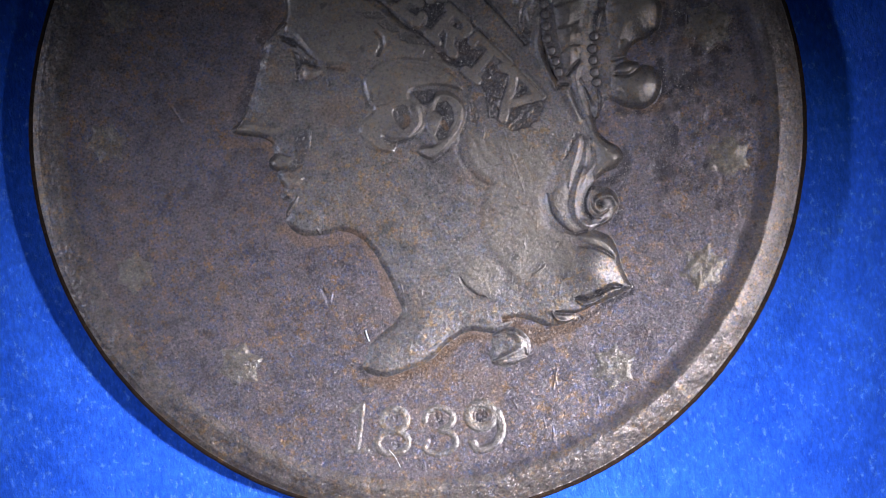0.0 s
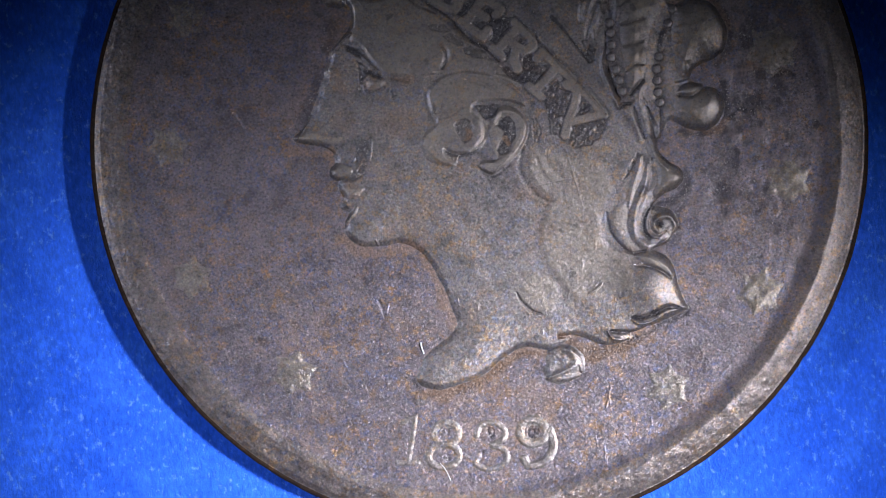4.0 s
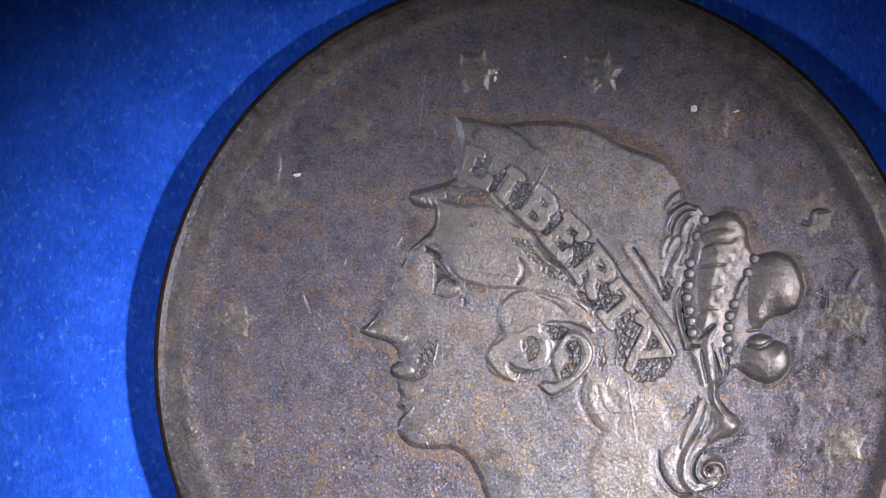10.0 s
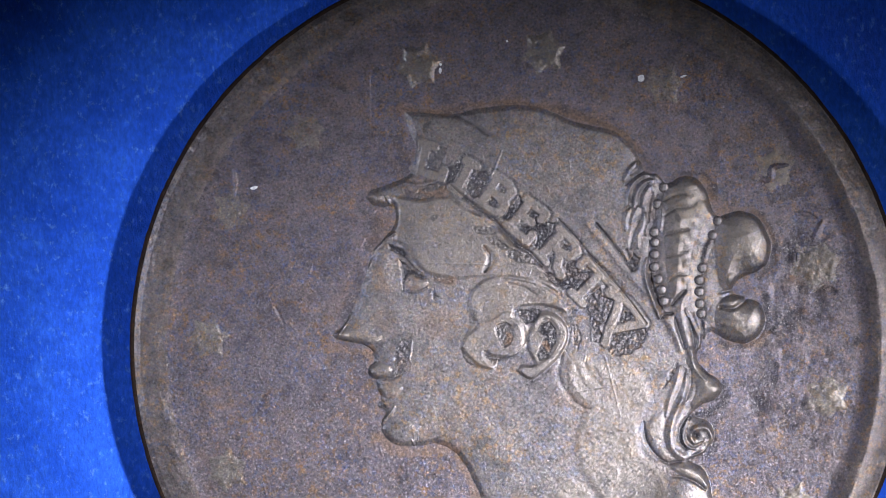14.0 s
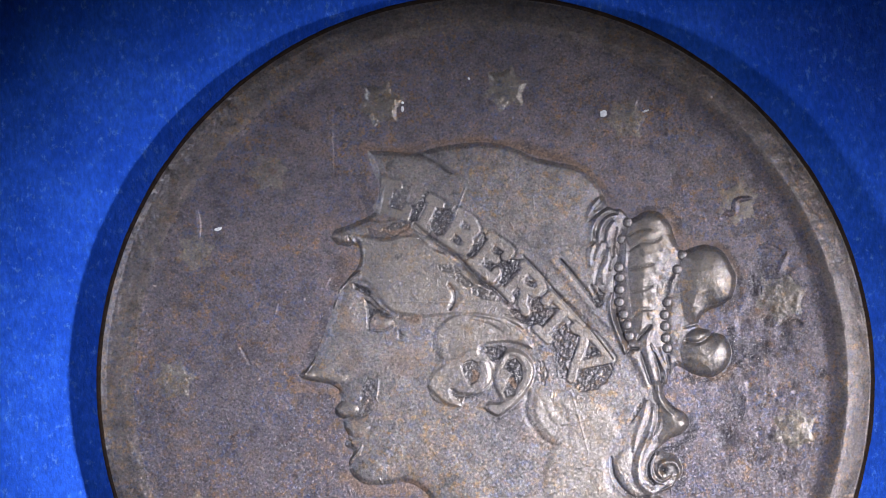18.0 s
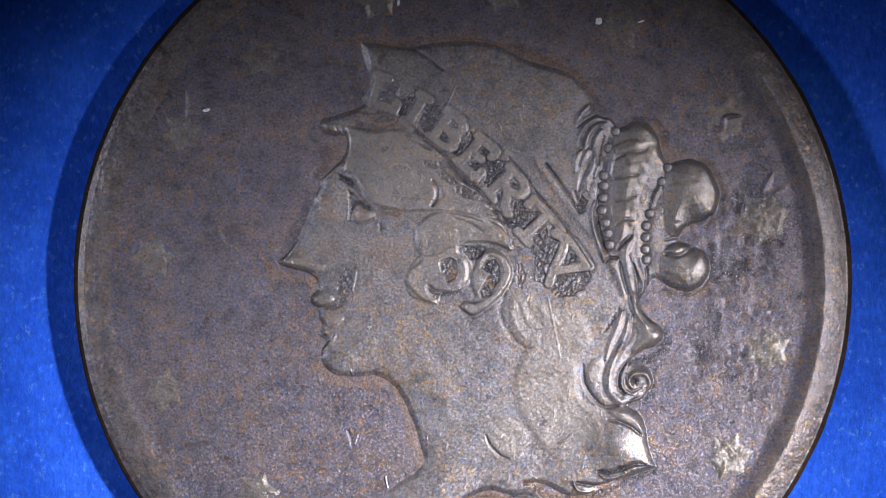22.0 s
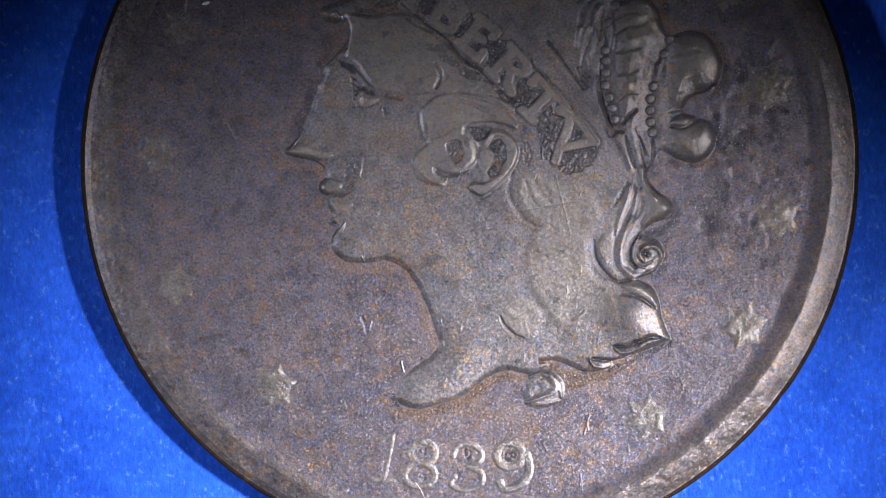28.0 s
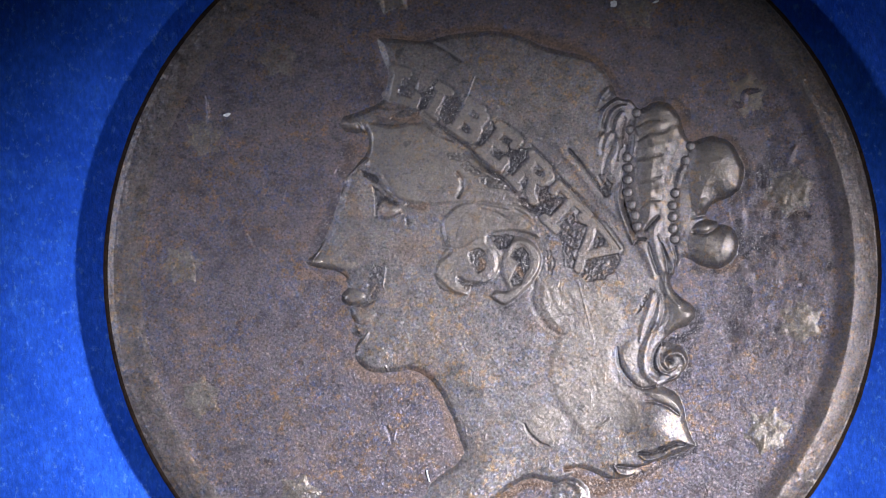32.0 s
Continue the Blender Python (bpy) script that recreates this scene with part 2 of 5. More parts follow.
class Sheet:
    """A patch of the coin's face on which relief is carved, in mm."""

    def __init__(self, x0, x1, y0, y1, step):
        self.step, self.x0, self.y0 = step, x0, y0
        self.x, self.y = np.meshgrid(np.arange(x0, x1, step), np.arange(y0, y1, step))
        self.h = np.zeros_like(self.x)
        self.dirt_shade = np.zeros_like(self.x)
        self.rust = np.zeros_like(self.x)
        self.polish = np.zeros_like(self.x)

    def window(self, x0, x1, y0, y1):
        r, c = self.h.shape
        j0, j1 = int((x0 - self.x0) / self.step), int((x1 - self.x0) / self.step) + 2
        i0, i1 = int((y0 - self.y0) / self.step), int((y1 - self.y0) / self.step) + 2
        return slice(max(i0, 0), min(max(i1, 0), r)), slice(max(j0, 0), min(max(j1, 0), c))

    def reach(self, line, far, widths=None, box=None):
        """Distance to a line, up to far (in units of the local width, where the line tapers)."""
        d = np.full(self.h.shape, 1e3) if box is None else np.full(self.h[box].shape, 1e3)
        n = len(line)
        for k in range(n - 1):
            (ax, ay), (bx, by) = line[k], line[k + 1]
            w0, w1 = (1.0, 1.0) if widths is None else (widths[k], widths[k + 1])
            f = far * max(w0, w1)
            s = self.window(min(ax, bx) - f, max(ax, bx) + f, min(ay, by) - f, max(ay, by) + f)
            x, y = self.x[s], self.y[s]
            if not x.size:
                continue
            l2 = (bx - ax) ** 2 + (by - ay) ** 2 + 1e-12
            t = np.clip(((x - ax) * (bx - ax) + (y - ay) * (by - ay)) / l2, 0, 1)
            q = np.hypot(x - ax - t * (bx - ax), y - ay - t * (by - ay)) / (w0 + (w1 - w0) * t)
            if box is not None:
                i, j = box[0].start, box[1].start
                s = slice(max(s[0].start - i, 0), max(s[0].stop - i, 0)), slice(max(s[1].start - j, 0), max(s[1].stop - j, 0))
                q = q[:d[s].shape[0], :d[s].shape[1]] if d[s].shape != q.shape else q
            d[s] = np.minimum(d[s], q)
        return d

    def inside(self, line):
        m = np.zeros(self.h.shape, bool)
        p = np.vstack([line, line[:1]])
        ys = self.y[:, 0]
        for (ax, ay), (bx, by) in zip(p[:-1], p[1:]):
            if ay == by:
                continue
            i0, i1 = np.searchsorted(ys, [min(ay, by), max(ay, by)])
            if i1 > i0:
                cx = ax + (ys[i0:i1] - ay) / (by - ay) * (bx - ax)
                m[i0:i1] ^= self.x[i0:i1] > cx[:, None]
        return m

    def slab(self, outline, edge):
        """0 outside an outline, 1 inside, with a worn slope of that width within its edge."""
        m = self.inside(outline)
        d = np.minimum(self.reach(np.vstack([outline, outline[:1]]), edge * 1.05), edge)
        return np.where(m, smooth(d / edge), 0.0)

    def stroke(self, pts, width, height, taper=0.35, flat=False, curve=True):
        """Raises (or cuts) a line of that half width; its ends are narrower."""
        line = spline(pts) if curve else np.array(pts, float)
        width, height = width * 1.2, height * 0.75
        t = np.linspace(0, 1, len(line))
        w = width * (taper + (1 - taper) * np.sin(np.pi * np.clip(t, 0.02, 0.98)) ** 0.6)
        far = 2.2 * w.max()
        (x0, y0), (x1, y1) = line.min(0) - far, line.max(0) + far
        box = self.window(x0, x1, y0, y1)
        q = self.reach(line, 1.3 if flat else 2.2, w, box)
        self.h[box] += height * (smooth((1.25 - q) / 0.5) if flat else np.exp(-1.4 * q * q) * (q < 2.2))

    def blob(self, x, y, rx, ry, turn, height, power=1.0):
        c, s = np.cos(radians(turn)), np.sin(radians(turn))
        w = self.window(x - 2.5 * max(rx, ry), x + 2.5 * max(rx, ry), y - 2.5 * max(rx, ry), y + 2.5 * max(rx, ry))
        dx, dy = self.x[w] - x, self.y[w] - y
        q = ((dx * c + dy * s) / rx) ** 2 + ((-dx * s + dy * c) / ry) ** 2
        self.h[w] += height * np.exp(-q ** power)


    def pit(self, pts, depth, dirt_shade=0.9, edge=0.05):
        """A hollow darkened by grime, at the eye by painted shade, with a ragged edge and a rough floor."""
        rng = random.Random(int(1000 * (pts[0][0] + 3 * pts[1][1])))
        line = []
        for (ax, ay), (bx, by) in zip(pts, pts[1:] + pts[:1]):
            n = max(1, int(math.hypot(bx - ax, by - ay) / 0.09))
            line += [(ax + (bx - ax) * k / n + rng.gauss(0, 0.016), ay + (by - ay) * k / n + rng.gauss(0, 0.016)) for k in range(n)]
        line = np.array(line)
        (x0, y0), (x1, y1) = line.min(0), line.max(0)
        w = self.window(x0 - 0.1, x1 + 0.1, y0 - 0.1, y1 + 0.1)
        m = self.slab(line, edge)[w]
        self.h[w] += m * (-0.8 * depth + 0.010 * lumps(self.x[w], self.y[w], 40.0, 3, 2) + 0.013 * lumps(self.x[w], self.y[w], 95.0, 5, 1))
        self.dirt_shade[w] = np.maximum(self.dirt_shade[w], dirt_shade * m * np.clip(1.1 + 0.5 * lumps(self.x[w], self.y[w], 22.0, 6, 2), 0, 1))

    def grime_shade(self, pts, width, much, seed=0):
        """Dark colour along a line, of uneven width: packed dirt, and painted shade along outlines."""
        width *= 1.35
        line = spline(pts)
        (x0, y0), (x1, y1) = line.min(0) - 3 * width, line.max(0) + 3 * width
        w = self.window(x0, x1, y0, y1)
        q = self.reach(line, 2.5, np.full(len(line), width), w)
        near = q < 2.5
        v = smooth(1.3 - q + 0.55 * lumps(self.x[w], self.y[w], 24.0, 700 + seed)) * near * much
        self.dirt_shade[w] = np.maximum(self.dirt_shade[w], v)

    def plate(self, pts, height, edge=0.1):
        """A flat raised piece of ribbon or lock with a worn edge."""
        w = self.slab(spline(pts, True, 6), edge)
        self.h += height * w
        self.polish = np.maximum(self.polish, w * np.clip(0.75 + 0.3 * lumps(self.x, self.y, 7.0, 91), 0, 1))

    def dome(self, pts, edge, height, round_edge=0.12):
        line = spline(pts, True, 6)
        w = self.slab(line, edge)
        self.h += height * (0.75 * w + 0.25 * self.slab(line, round_edge))
        self.polish = np.maximum(self.polish, 0.8 * w)

    def pad(self, pts, edge, height):
        """A full, round-backed lock of hair."""
        line = spline(pts, True, 6)
        d = np.minimum(self.reach(np.vstack([line, line[:1]]), edge * 1.05), edge) / edge
        w = np.where(self.inside(line), np.sin(0.5 * np.pi * d) ** 0.85, 0.0)
        self.h += height * w
        self.polish = np.maximum(self.polish, w)

    def stain(self, pts, width, much, seed):
        """A rusty stain along a line, with a ragged edge."""
        width *= 0.75
        q = self.reach(spline(pts), 2.2 * width) / width
        m = q < 2.2
        self.rust[m] = np.maximum(self.rust[m], 0.85 * much * smooth(1.4 - q[m] + 1.0 * lumps(self.x[m], self.y[m], 16.0, seed, 4)))


def lumps(x, y, scale, seed, octaves=3):
    """Smooth random unevenness, about -1 to 1; scale is 6.3 times the bumps per mm."""
    rng = np.random.RandomState(seed)
    total, amp, f = np.zeros_like(x), 1.0, scale / 6.28
    for o in range(octaves):
        table = rng.rand(128, 128) * 2 - 1
        c, s = np.cos(0.6 + o), np.sin(0.6 + o)
        u, v = (x * c - y * s) * f + 64.3, (x * s + y * c) * f + 64.7
        i, j = np.floor(u).astype(int), np.floor(v).astype(int)
        fu, fv = smooth(u - i), smooth(v - j)
        i0, i1, j0, j1 = i % 128, (i + 1) % 128, j % 128, (j + 1) % 128
        total += amp * ((table[i0, j0] * (1 - fu) + table[i1, j0] * fu) * (1 - fv) + (table[i0, j1] * (1 - fu) + table[i1, j1] * fu) * fv)
        amp, f = amp * 0.55, f * 2.1
    return total


def corroded(x, y):
    """How far the field is eaten: most along the edge behind the hair."""
    return np.exp(-(((x - 10.0) / 1.9) ** 2 + ((y + 0.4) / 4.6) ** 2)) + 0.25 * np.exp(-(((x - 6.0) / 3.0) ** 2 + ((y - 8.5) / 2.5) ** 2))


def field_height(x, y):
    """The struck field: nearly flat, a shallow trough before the raised, worn rim, rough where it is corroded."""
    r = np.hypot(x, y)
    h = 0.012 * lumps(x, y, 0.9, 4)
    ang = np.arctan2(y, x)
    side = 0.5 + 0.5 * np.cos(ang + 0.35)
    rise = smooth((r - 11.85) / 0.90) ** 1.4
    h = h + rise * (0.045 + 0.10 * side)
    h = h - (0.045 + 0.25 * side) * np.clip((r - 12.72) / 0.82, 0, 1) ** 1.3
    h = h - 0.075 * (1 - side) * np.clip((r - 13.36) / 0.24, 0, 1)
    h = h + corroded(x, y) * (0.024 * (lumps(x, y, 5.5, 96) + 0.25 * lumps(x, y, 24.0, 97, 2)) + 0.005 * lumps(x, y, 26.0, 10) + 0.030 * np.minimum(lumps(x, y, 13.0, 15, 2) + 0.35, 0))
    return h + 0.004 * lumps(x, y, 12.0, 21) + 0.0022 * lumps(x, y, 60.0, 22, 2)


# ---- setting ----
def slab_box(sx, sy, z0, z1, edge):
    bm = bmesh.new()
    bmesh.ops.create_cube(bm, size=1)
    for v in bm.verts:
        v.co = Vector((v.co.x * sx, v.co.y * sy, z0 + (v.co.z + 0.5) * (z1 - z0)))
    bmesh.ops.bevel(bm, geom=list(bm.edges), offset=edge, segments=2, affect="EDGES")
    return bm


me = bpy.data.meshes.new("table_top")
bm = slab_box(0.9, 0.6, -0.0265, -0.0015, 0.002)
bm.to_mesh(me)
bm.free()
me.materials.append(plain_wood())
tagged(new("table_top", me), "plain dull brown wooden work table top", "table", kind="structure")

me = bpy.data.meshes.new("blue_mat")
bm = slab_box(0.22, 0.16, -0.0015, 0.0, 0.0004)
bm.to_mesh(me)
bm.free()
me.materials.append(BLUE)
mat = tagged(new("blue_mat", me), "bright blue fibrous paper mat lying on the table", "mat")

# ---- the coin ----
coin = tagged(new("coin"), "worn brown copper large cent lying on a blue mat", "coin")
coin.empty_display_size = 0.01

# The field, a disc of fine relief with its nicks and scratches.
SCRATCHES = (
    ([(-8.51, 1.89), (-8.38, 1.61), (-8.24, 1.28)], 0.05, -0.035), ([(-7.13, 3.3), (-7.18, 3.15), (-7.23, 2.99)], 0.04, 0.02), ([(-9.69, 6.85), (-9.64, 6.37), (-9.7, 5.85)], 0.05, 0.03), ([(-9.52, 7.08), (-9.46, 6.72)], 0.03, 0.02),
    ([(-9.13, 6.1), (-8.93, 6.13), (-8.77, 6.15)], 0.06, 0.025), ([(-4.66, 9.88), (-4.71, 8.74), (-4.78, 7.61)], 0.03, -0.015), ([(-5.11, 11.29), (-4.92, 11.12), (-4.68, 11.07)], 0.05, 0.025), ([(-5.32, 10.15), (-5.21, 10.02)], 0.04, 0.03),
    ([(-4.1, -5.19), (-3.98, -5.45), (-3.94, -5.78)], 0.06, -0.03), ([(-3.76, -5.36), (-3.85, -5.67)], 0.05, 0.03), ([(3.65, -9.12), (3.67, -9.6)], 0.04, 0.03), ([(2.05, -9.93), (2.17, -10.19)], 0.04, 0.025), ([(3.05, -10.7), (3.08, -11.05)], 0.03, 0.02),
    ([(3.33, -11.08), (3.36, -11.73)], 0.03, 0.02), ([(3.74, -9.04), (3.53, -9.69)], 0.04, 0.03), ([(3.32, -11.11), (3.29, -11.67)], 0.03, 0.02), ([(-8.32, -9.16), (-8.22, -9.65)], 0.04, 0.02), ([(-8.42, -9.21), (-8.43, -9.71)], 0.06, -0.02),
    ([(-8.31, -5.79), (-7.6, -5.15)], 0.025, 0.012), ([(-9.58, 0.52), (-8.82, 1.11)], 0.025, 0.012), ([(7.66, -8.94), (7.96, -8.68)], 0.04, 0.02), ([(8.83, 5.33), (9.19, 5.37), (9.29, 5.77), (9.77, 5.82)], 0.09, 0.05),
    ([(10.54, 3.12), (10.74, 3.55), (10.91, 3.78)], 0.08, 0.04), ([(9.93, 4.1), (10.32, 4.08), (10.67, 3.91)], 0.07, -0.04), ([(9.92, 2.19), (9.98, 2.67), (10.32, 2.81), (10.72, 2.83)], 0.07, -0.05),
)
SPOTS = ((*(8.32, -2.63), 0.38, 0.9), (*(8.16, -2.31), 0.2, 0.8), (*(8.31, -2.61), 0.3, 0.7), (*(8.75, -0.27), 0.35, 0.5), (*(9.56, 2.01), 0.3, 0.5), (*(10.55, 1.01), 0.3, 0.7),
         (*(9.66, 2.71), 0.3, 0.5), (*(10.1, -3.99), 0.22, 0.5), (*(7.87, -6.41), 0.25, 0.4), (*(9.88, 6.48), 0.3, 0.4), (*(7.1, 6.8), 0.3, 0.4), (*(9.15, -0.27), 0.35, 0.5))
sheet = Sheet(-12.55, 12.55, -12.55, 12.55, 0.028)
for line, width, up in SCRATCHES:
    sheet.stroke(line, width, up)


def ticks(sh, count, x0, x1, y0, y1, seed):
    """Fine hairline marks of long use, most of them upright."""
    rng = random.Random(seed)
    for _ in range(count):
        x, y, a, l = rng.uniform(x0, x1), rng.uniform(y0, y1), radians(rng.gauss(92, 22)), rng.uniform(0.10, 0.45)
        dx, dy = l * math.cos(a) / 2, l * math.sin(a) / 2
        sh.stroke([(x - dx, y - dy), (x + rng.uniform(-0.03, 0.03), y), (x + dx, y + dy)], 0.024, rng.choice((0.008, 0.010, 0.014, -0.008)))


ticks(sheet, 150, -11.5, 11.5, -11.5, 11.5, 7)
for x, y, size, much in SPOTS:
    sheet.blob(x, y, size, size * 0.8, 40, -0.03)
    w = sheet.window(x - 1, x + 1, y - 1, y + 1)
    d = np.hypot(sheet.x[w] - x, sheet.y[w] - y) / size + 0.6 * lumps(sheet.x[w], sheet.y[w], 18.0, 77)
    sheet.dirt_shade[w] = np.maximum(sheet.dirt_shade[w], 0.75 * much * smooth(1.25 - d))
STAINS = (([(-5.1, -2.9), (-4.66, -3.37), (-3.77, -3.47), (-2.97, -3.51), (-2.33, -3.92), (-1.97, -4.66), (-1.68, -5.7), (-1.52, -6.29)], 0.26, 0.75), ([(-2.79, -8.56), (-1.9, -8.64), (-0.64, -8.26), (0.45, -7.66), (1.27, -7.53)], 0.26, 0.85), ([(-1.94, -8.88), (-0.53, -8.88), (0.88, -8.88), (1.19, -9.53)], 0.55, 0.5),
          ([(-6.63, 0.39), (-5.85, 0.24), (-5.28, -0), (-5.27, -0.47)], 0.18, 0.7), ([(2.43, -7.14), (2.87, -7.56), (3.86, -7.66), (4.48, -7.59)], 0.18, 0.7), ([(-5.14, 6.28), (-4.51, 4.85), (-4.85, 4.07)], 0.35, 0.35), ([(-5.45, 3.9), (-5.91, 2.53), (-6.57, 1.17)], 0.3, 0.3),
          ([(-3.64, 8.58), (-1.86, 8.43), (0.14, 8.56), (1.72, 8.27), (3.29, 7.72)], 0.22, 0.5), ([(6.79, 5.51), (7.19, 4.71)], 0.2, 0.6), ([(7.39, 4.41), (8.58, 4.11), (9.07, 3.11)], 0.2, 0.6), ([(7.56, -0.26), (8.16, -0.37), (8.76, -0.07)], 0.2, 0.7),
          ([(-7.28, -9.72), (-5.96, -11.72), (-3.68, -12.65)], 0.35, 0.35), ([(-1.24, -12.4), (1.53, -12.69)], 0.3, 0.4), ([(-1.26, -9.78), (-0.28, -9.92), (1.55, -9.78)], 0.5, 0.4), ([(-3.75, 10.49), (-3.26, 10.41)], 0.2, 0.5), ([(-5.87, 9.79), (-5.39, 9.57)], 0.25, 0.4), ([(-7.23, 8.36), (-6.86, 7.75)], 0.3, 0.4))
for k, (line, width, much) in enumerate(STAINS):
    sheet.stain(line, width, much, 300 + k)
# Dirt at the relief's foot; beside the nose and round the knot also painted shade.
for k, (line, width, much) in enumerate((
        ([(-5.5, 2.52), (-5.79, 1.98), (-6.09, 1.45)], 0.22, 0.35), ([(-4.77, 4.76), (-4.87, 4.18), (-5.04, 3.75)], 0.2, 0.4), ([(-3.84, 7.71), (-3.79, 7.05), (-3.97, 6.4)], 0.2, 0.35), ([(7.1, -1.82), (7.14, -2.22), (6.79, -2.56), (6.07, -2.76)], 0.14, 0.6), ([(6.66, -3.43), (6.47, -4.1), (5.86, -4.26)], 0.12, 0.5),
        ([(6.3, -5.95), (6.69, -6.7), (6.08, -6.81), (5.02, -7.34), (3.79, -7.66), (3.01, -7.6)], 0.10, 0.6), ([(-3.06, -8.13), (-2.79, -8.6), (-1.82, -8.55), (-0.6, -8.1), (0.62, -7.56), (1.2, -7.59)], 0.09, 0.55), ([(8.54, 4.23), (8.98, 3.66), (9.12, 3.12), (8.96, 2.43), (8.59, 2.02)], 0.12, 0.55),
        ([(8.75, 1.28), (8.76, 0.66), (8.49, -0.11), (7.86, -0.46), (7.09, -0.27)], 0.12, 0.6), ([(5.81, 5.51), (6.37, 5.76), (6.98, 5.54), (7.21, 4.83)], 0.12, 0.5), ([(8.81, -0.01), (9.17, 0.23), (9.65, 0.17)], 0.12, 0.7), ([(1.72, 8.35), (2.89, 7.85), (4.06, 7.28), (4.62, 6.42)], 0.10, 0.5))):
    sheet.grime_shade(line, width, 1.25 * much, 60 + k)
for k, line in enumerate(([(-2.18, -8.8), (-1.27, -8.53), (-0.45, -8.17), (0.16, -7.84), (0.77, -7.56), (1.37, -7.59)], [(1.57, -7.6), (1.97, -7.54), (2.32, -7.71)], [(2.48, -7.28), (2.76, -7.66), (3.02, -7.95), (3.54, -7.9)], [(3.75, -7.79), (4.45, -7.66), (5.04, -7.41)])):
    sheet.grime_shade(line, 0.11, 0.7, 90 + k)
    sheet.stain(line, 0.30, 0.75, 340 + k)
sheet.stain([(-3.66, 8.58), (-2.07, 8.39), (-1.47, 8.55), (0.13, 8.6), (1.12, 8.43), (2.49, 7.89), (3.58, 7.54), (4.45, 6.92), (4.79, 6.27)], 0.17, 0.85, 350)
sheet.grime_shade([(-3.66, 8.58), (-2.07, 8.39), (-1.47, 8.55), (0.13, 8.6), (1.12, 8.43), (2.49, 7.89), (3.58, 7.54), (4.45, 6.92), (4.79, 6.27)], 0.06, 0.55, 95)
rng = random.Random(31)
eaten_field = corroded(sheet.x, sheet.y)
for k in range(46):
    a, d = rng.uniform(0, 6.283), 12.2 * math.sqrt(rng.random())
    x, y = d * math.cos(a), d * math.sin(a)
    sheet.stain([(x, y), (x + rng.gauss(0, 0.35), y + rng.gauss(0, 0.35)), (x + rng.gauss(0, 0.6), y + rng.gauss(0, 0.6))], rng.uniform(0.15, 0.45), rng.uniform(0.15, 0.40), 500 + k)
sheet.dirt_shade = np.maximum(sheet.dirt_shade, 0.55 * smooth((lumps(sheet.x, sheet.y, 17.0, 93, 2) - 0.88) / 0.25))
worn = lumps(sheet.x, sheet.y, 5.5, 96) + 0.35 * lumps(sheet.x, sheet.y, 24.0, 97, 2)
sheet.polish = np.minimum(1.3 * eaten_field, 1) * smooth((worn - 0.20) / 0.45)
sheet.dirt_shade = np.maximum(sheet.dirt_shade, 0.62 * np.minimum(1.2 * eaten_field, 1) * smooth((-worn - 0.55) / 0.30))
for k, (x, y, size) in enumerate(((*(8.26, -2.6), 0.26), (*(9.19, 0.48), 0.24), (*(10.82, -0.76), 0.22), (*(8.93, -1.26), 0.14), (*(11.82, -0.56), 0.15), (*(8.26, -2.5), 0.3), (*(9.92, -2.68), 0.2), (*(11.24, -3.05), 0.16), (*(11.7, -1.08), 0.18), (*(10.22, -3.93), 0.1), (*(7.74, -1.78), 0.14))):
    w = sheet.window(x - 1, x + 1, y - 1, y + 1)
    d = np.hypot(sheet.x[w] - x, sheet.y[w] - y) / size + 0.7 * lumps(sheet.x[w], sheet.y[w], 20.0, 177 + k)
    sheet.dirt_shade[w] = np.maximum(sheet.dirt_shade[w], 0.7 * smooth(1.3 - d))
for k, line in enumerate(([(9.93, 2.69), (10.49, 2.75), (10.89, 2.88)], [(9.95, 2.69), (10.03, 2.13), (10.37, 1.48)], [(10.45, 1.32), (10.85, 1.46), (11.24, 1.29)], [(9.61, 3.09), (9.65, 2.5)])):
    sheet.stroke(line, 0.07, -0.02)
    sheet.grime_shade(line, 0.10, 0.7, 190 + k)
for line in ([(8.79, 5.51), (9.1, 5.38), (9.19, 5.71), (9.39, 5.79), (9.83, 5.83)], [(10.88, 3.69), (10.75, 3.36), (10.62, 3.1)], [(10.94, 3.05), (11.26, 3.24), (11.38, 3.28)]):
    sheet.stroke(line, 0.09, 0.022)
sheet.pit([(0.7, -10.03), (0.91, -9.9), (1.12, -10.12), (1.09, -10.55), (0.81, -10.63), (0.64, -10.45)], 0.012, 0.6)
sheet.pit([(-0.79, -9.94), (-0.5, -10.03), (-0.43, -10.33), (-0.65, -10.54), (-0.73, -10.34)], 0.012, 0.6)
sheet.pit([(-2.48, -9.8), (-2.14, -9.75), (-1.88, -9.98), (-2.06, -10.19), (-2.41, -10.1)], 0.008, 0.3)
sheet.pit([(-2.66, -10.71), (-2.23, -10.75), (-2, -10.97), (-2.32, -11)], 0.008, 0.35)
z = field_height(sheet.x, sheet.y) + FIELD + sheet.h
r = np.hypot(sheet.x, sheet.y)
part("field", grid_mesh("field", sheet.x, sheet.y, z, (r < 12.46)[:-1, :-1], sheet.dirt_shade, sheet.rust, sheet.polish), FIELD_MAT, coin, "flat brown mottled copper field with scratches")

# The rim, turned in rings from the field to the rounded outer corner.
rr = np.linspace(12.40, 13.58, 54)
aa = np.linspace(0, 2 * np.pi, 1601)
A, R = np.meshgrid(aa, rr)
X, Y = R * np.cos(A), R * np.sin(A)
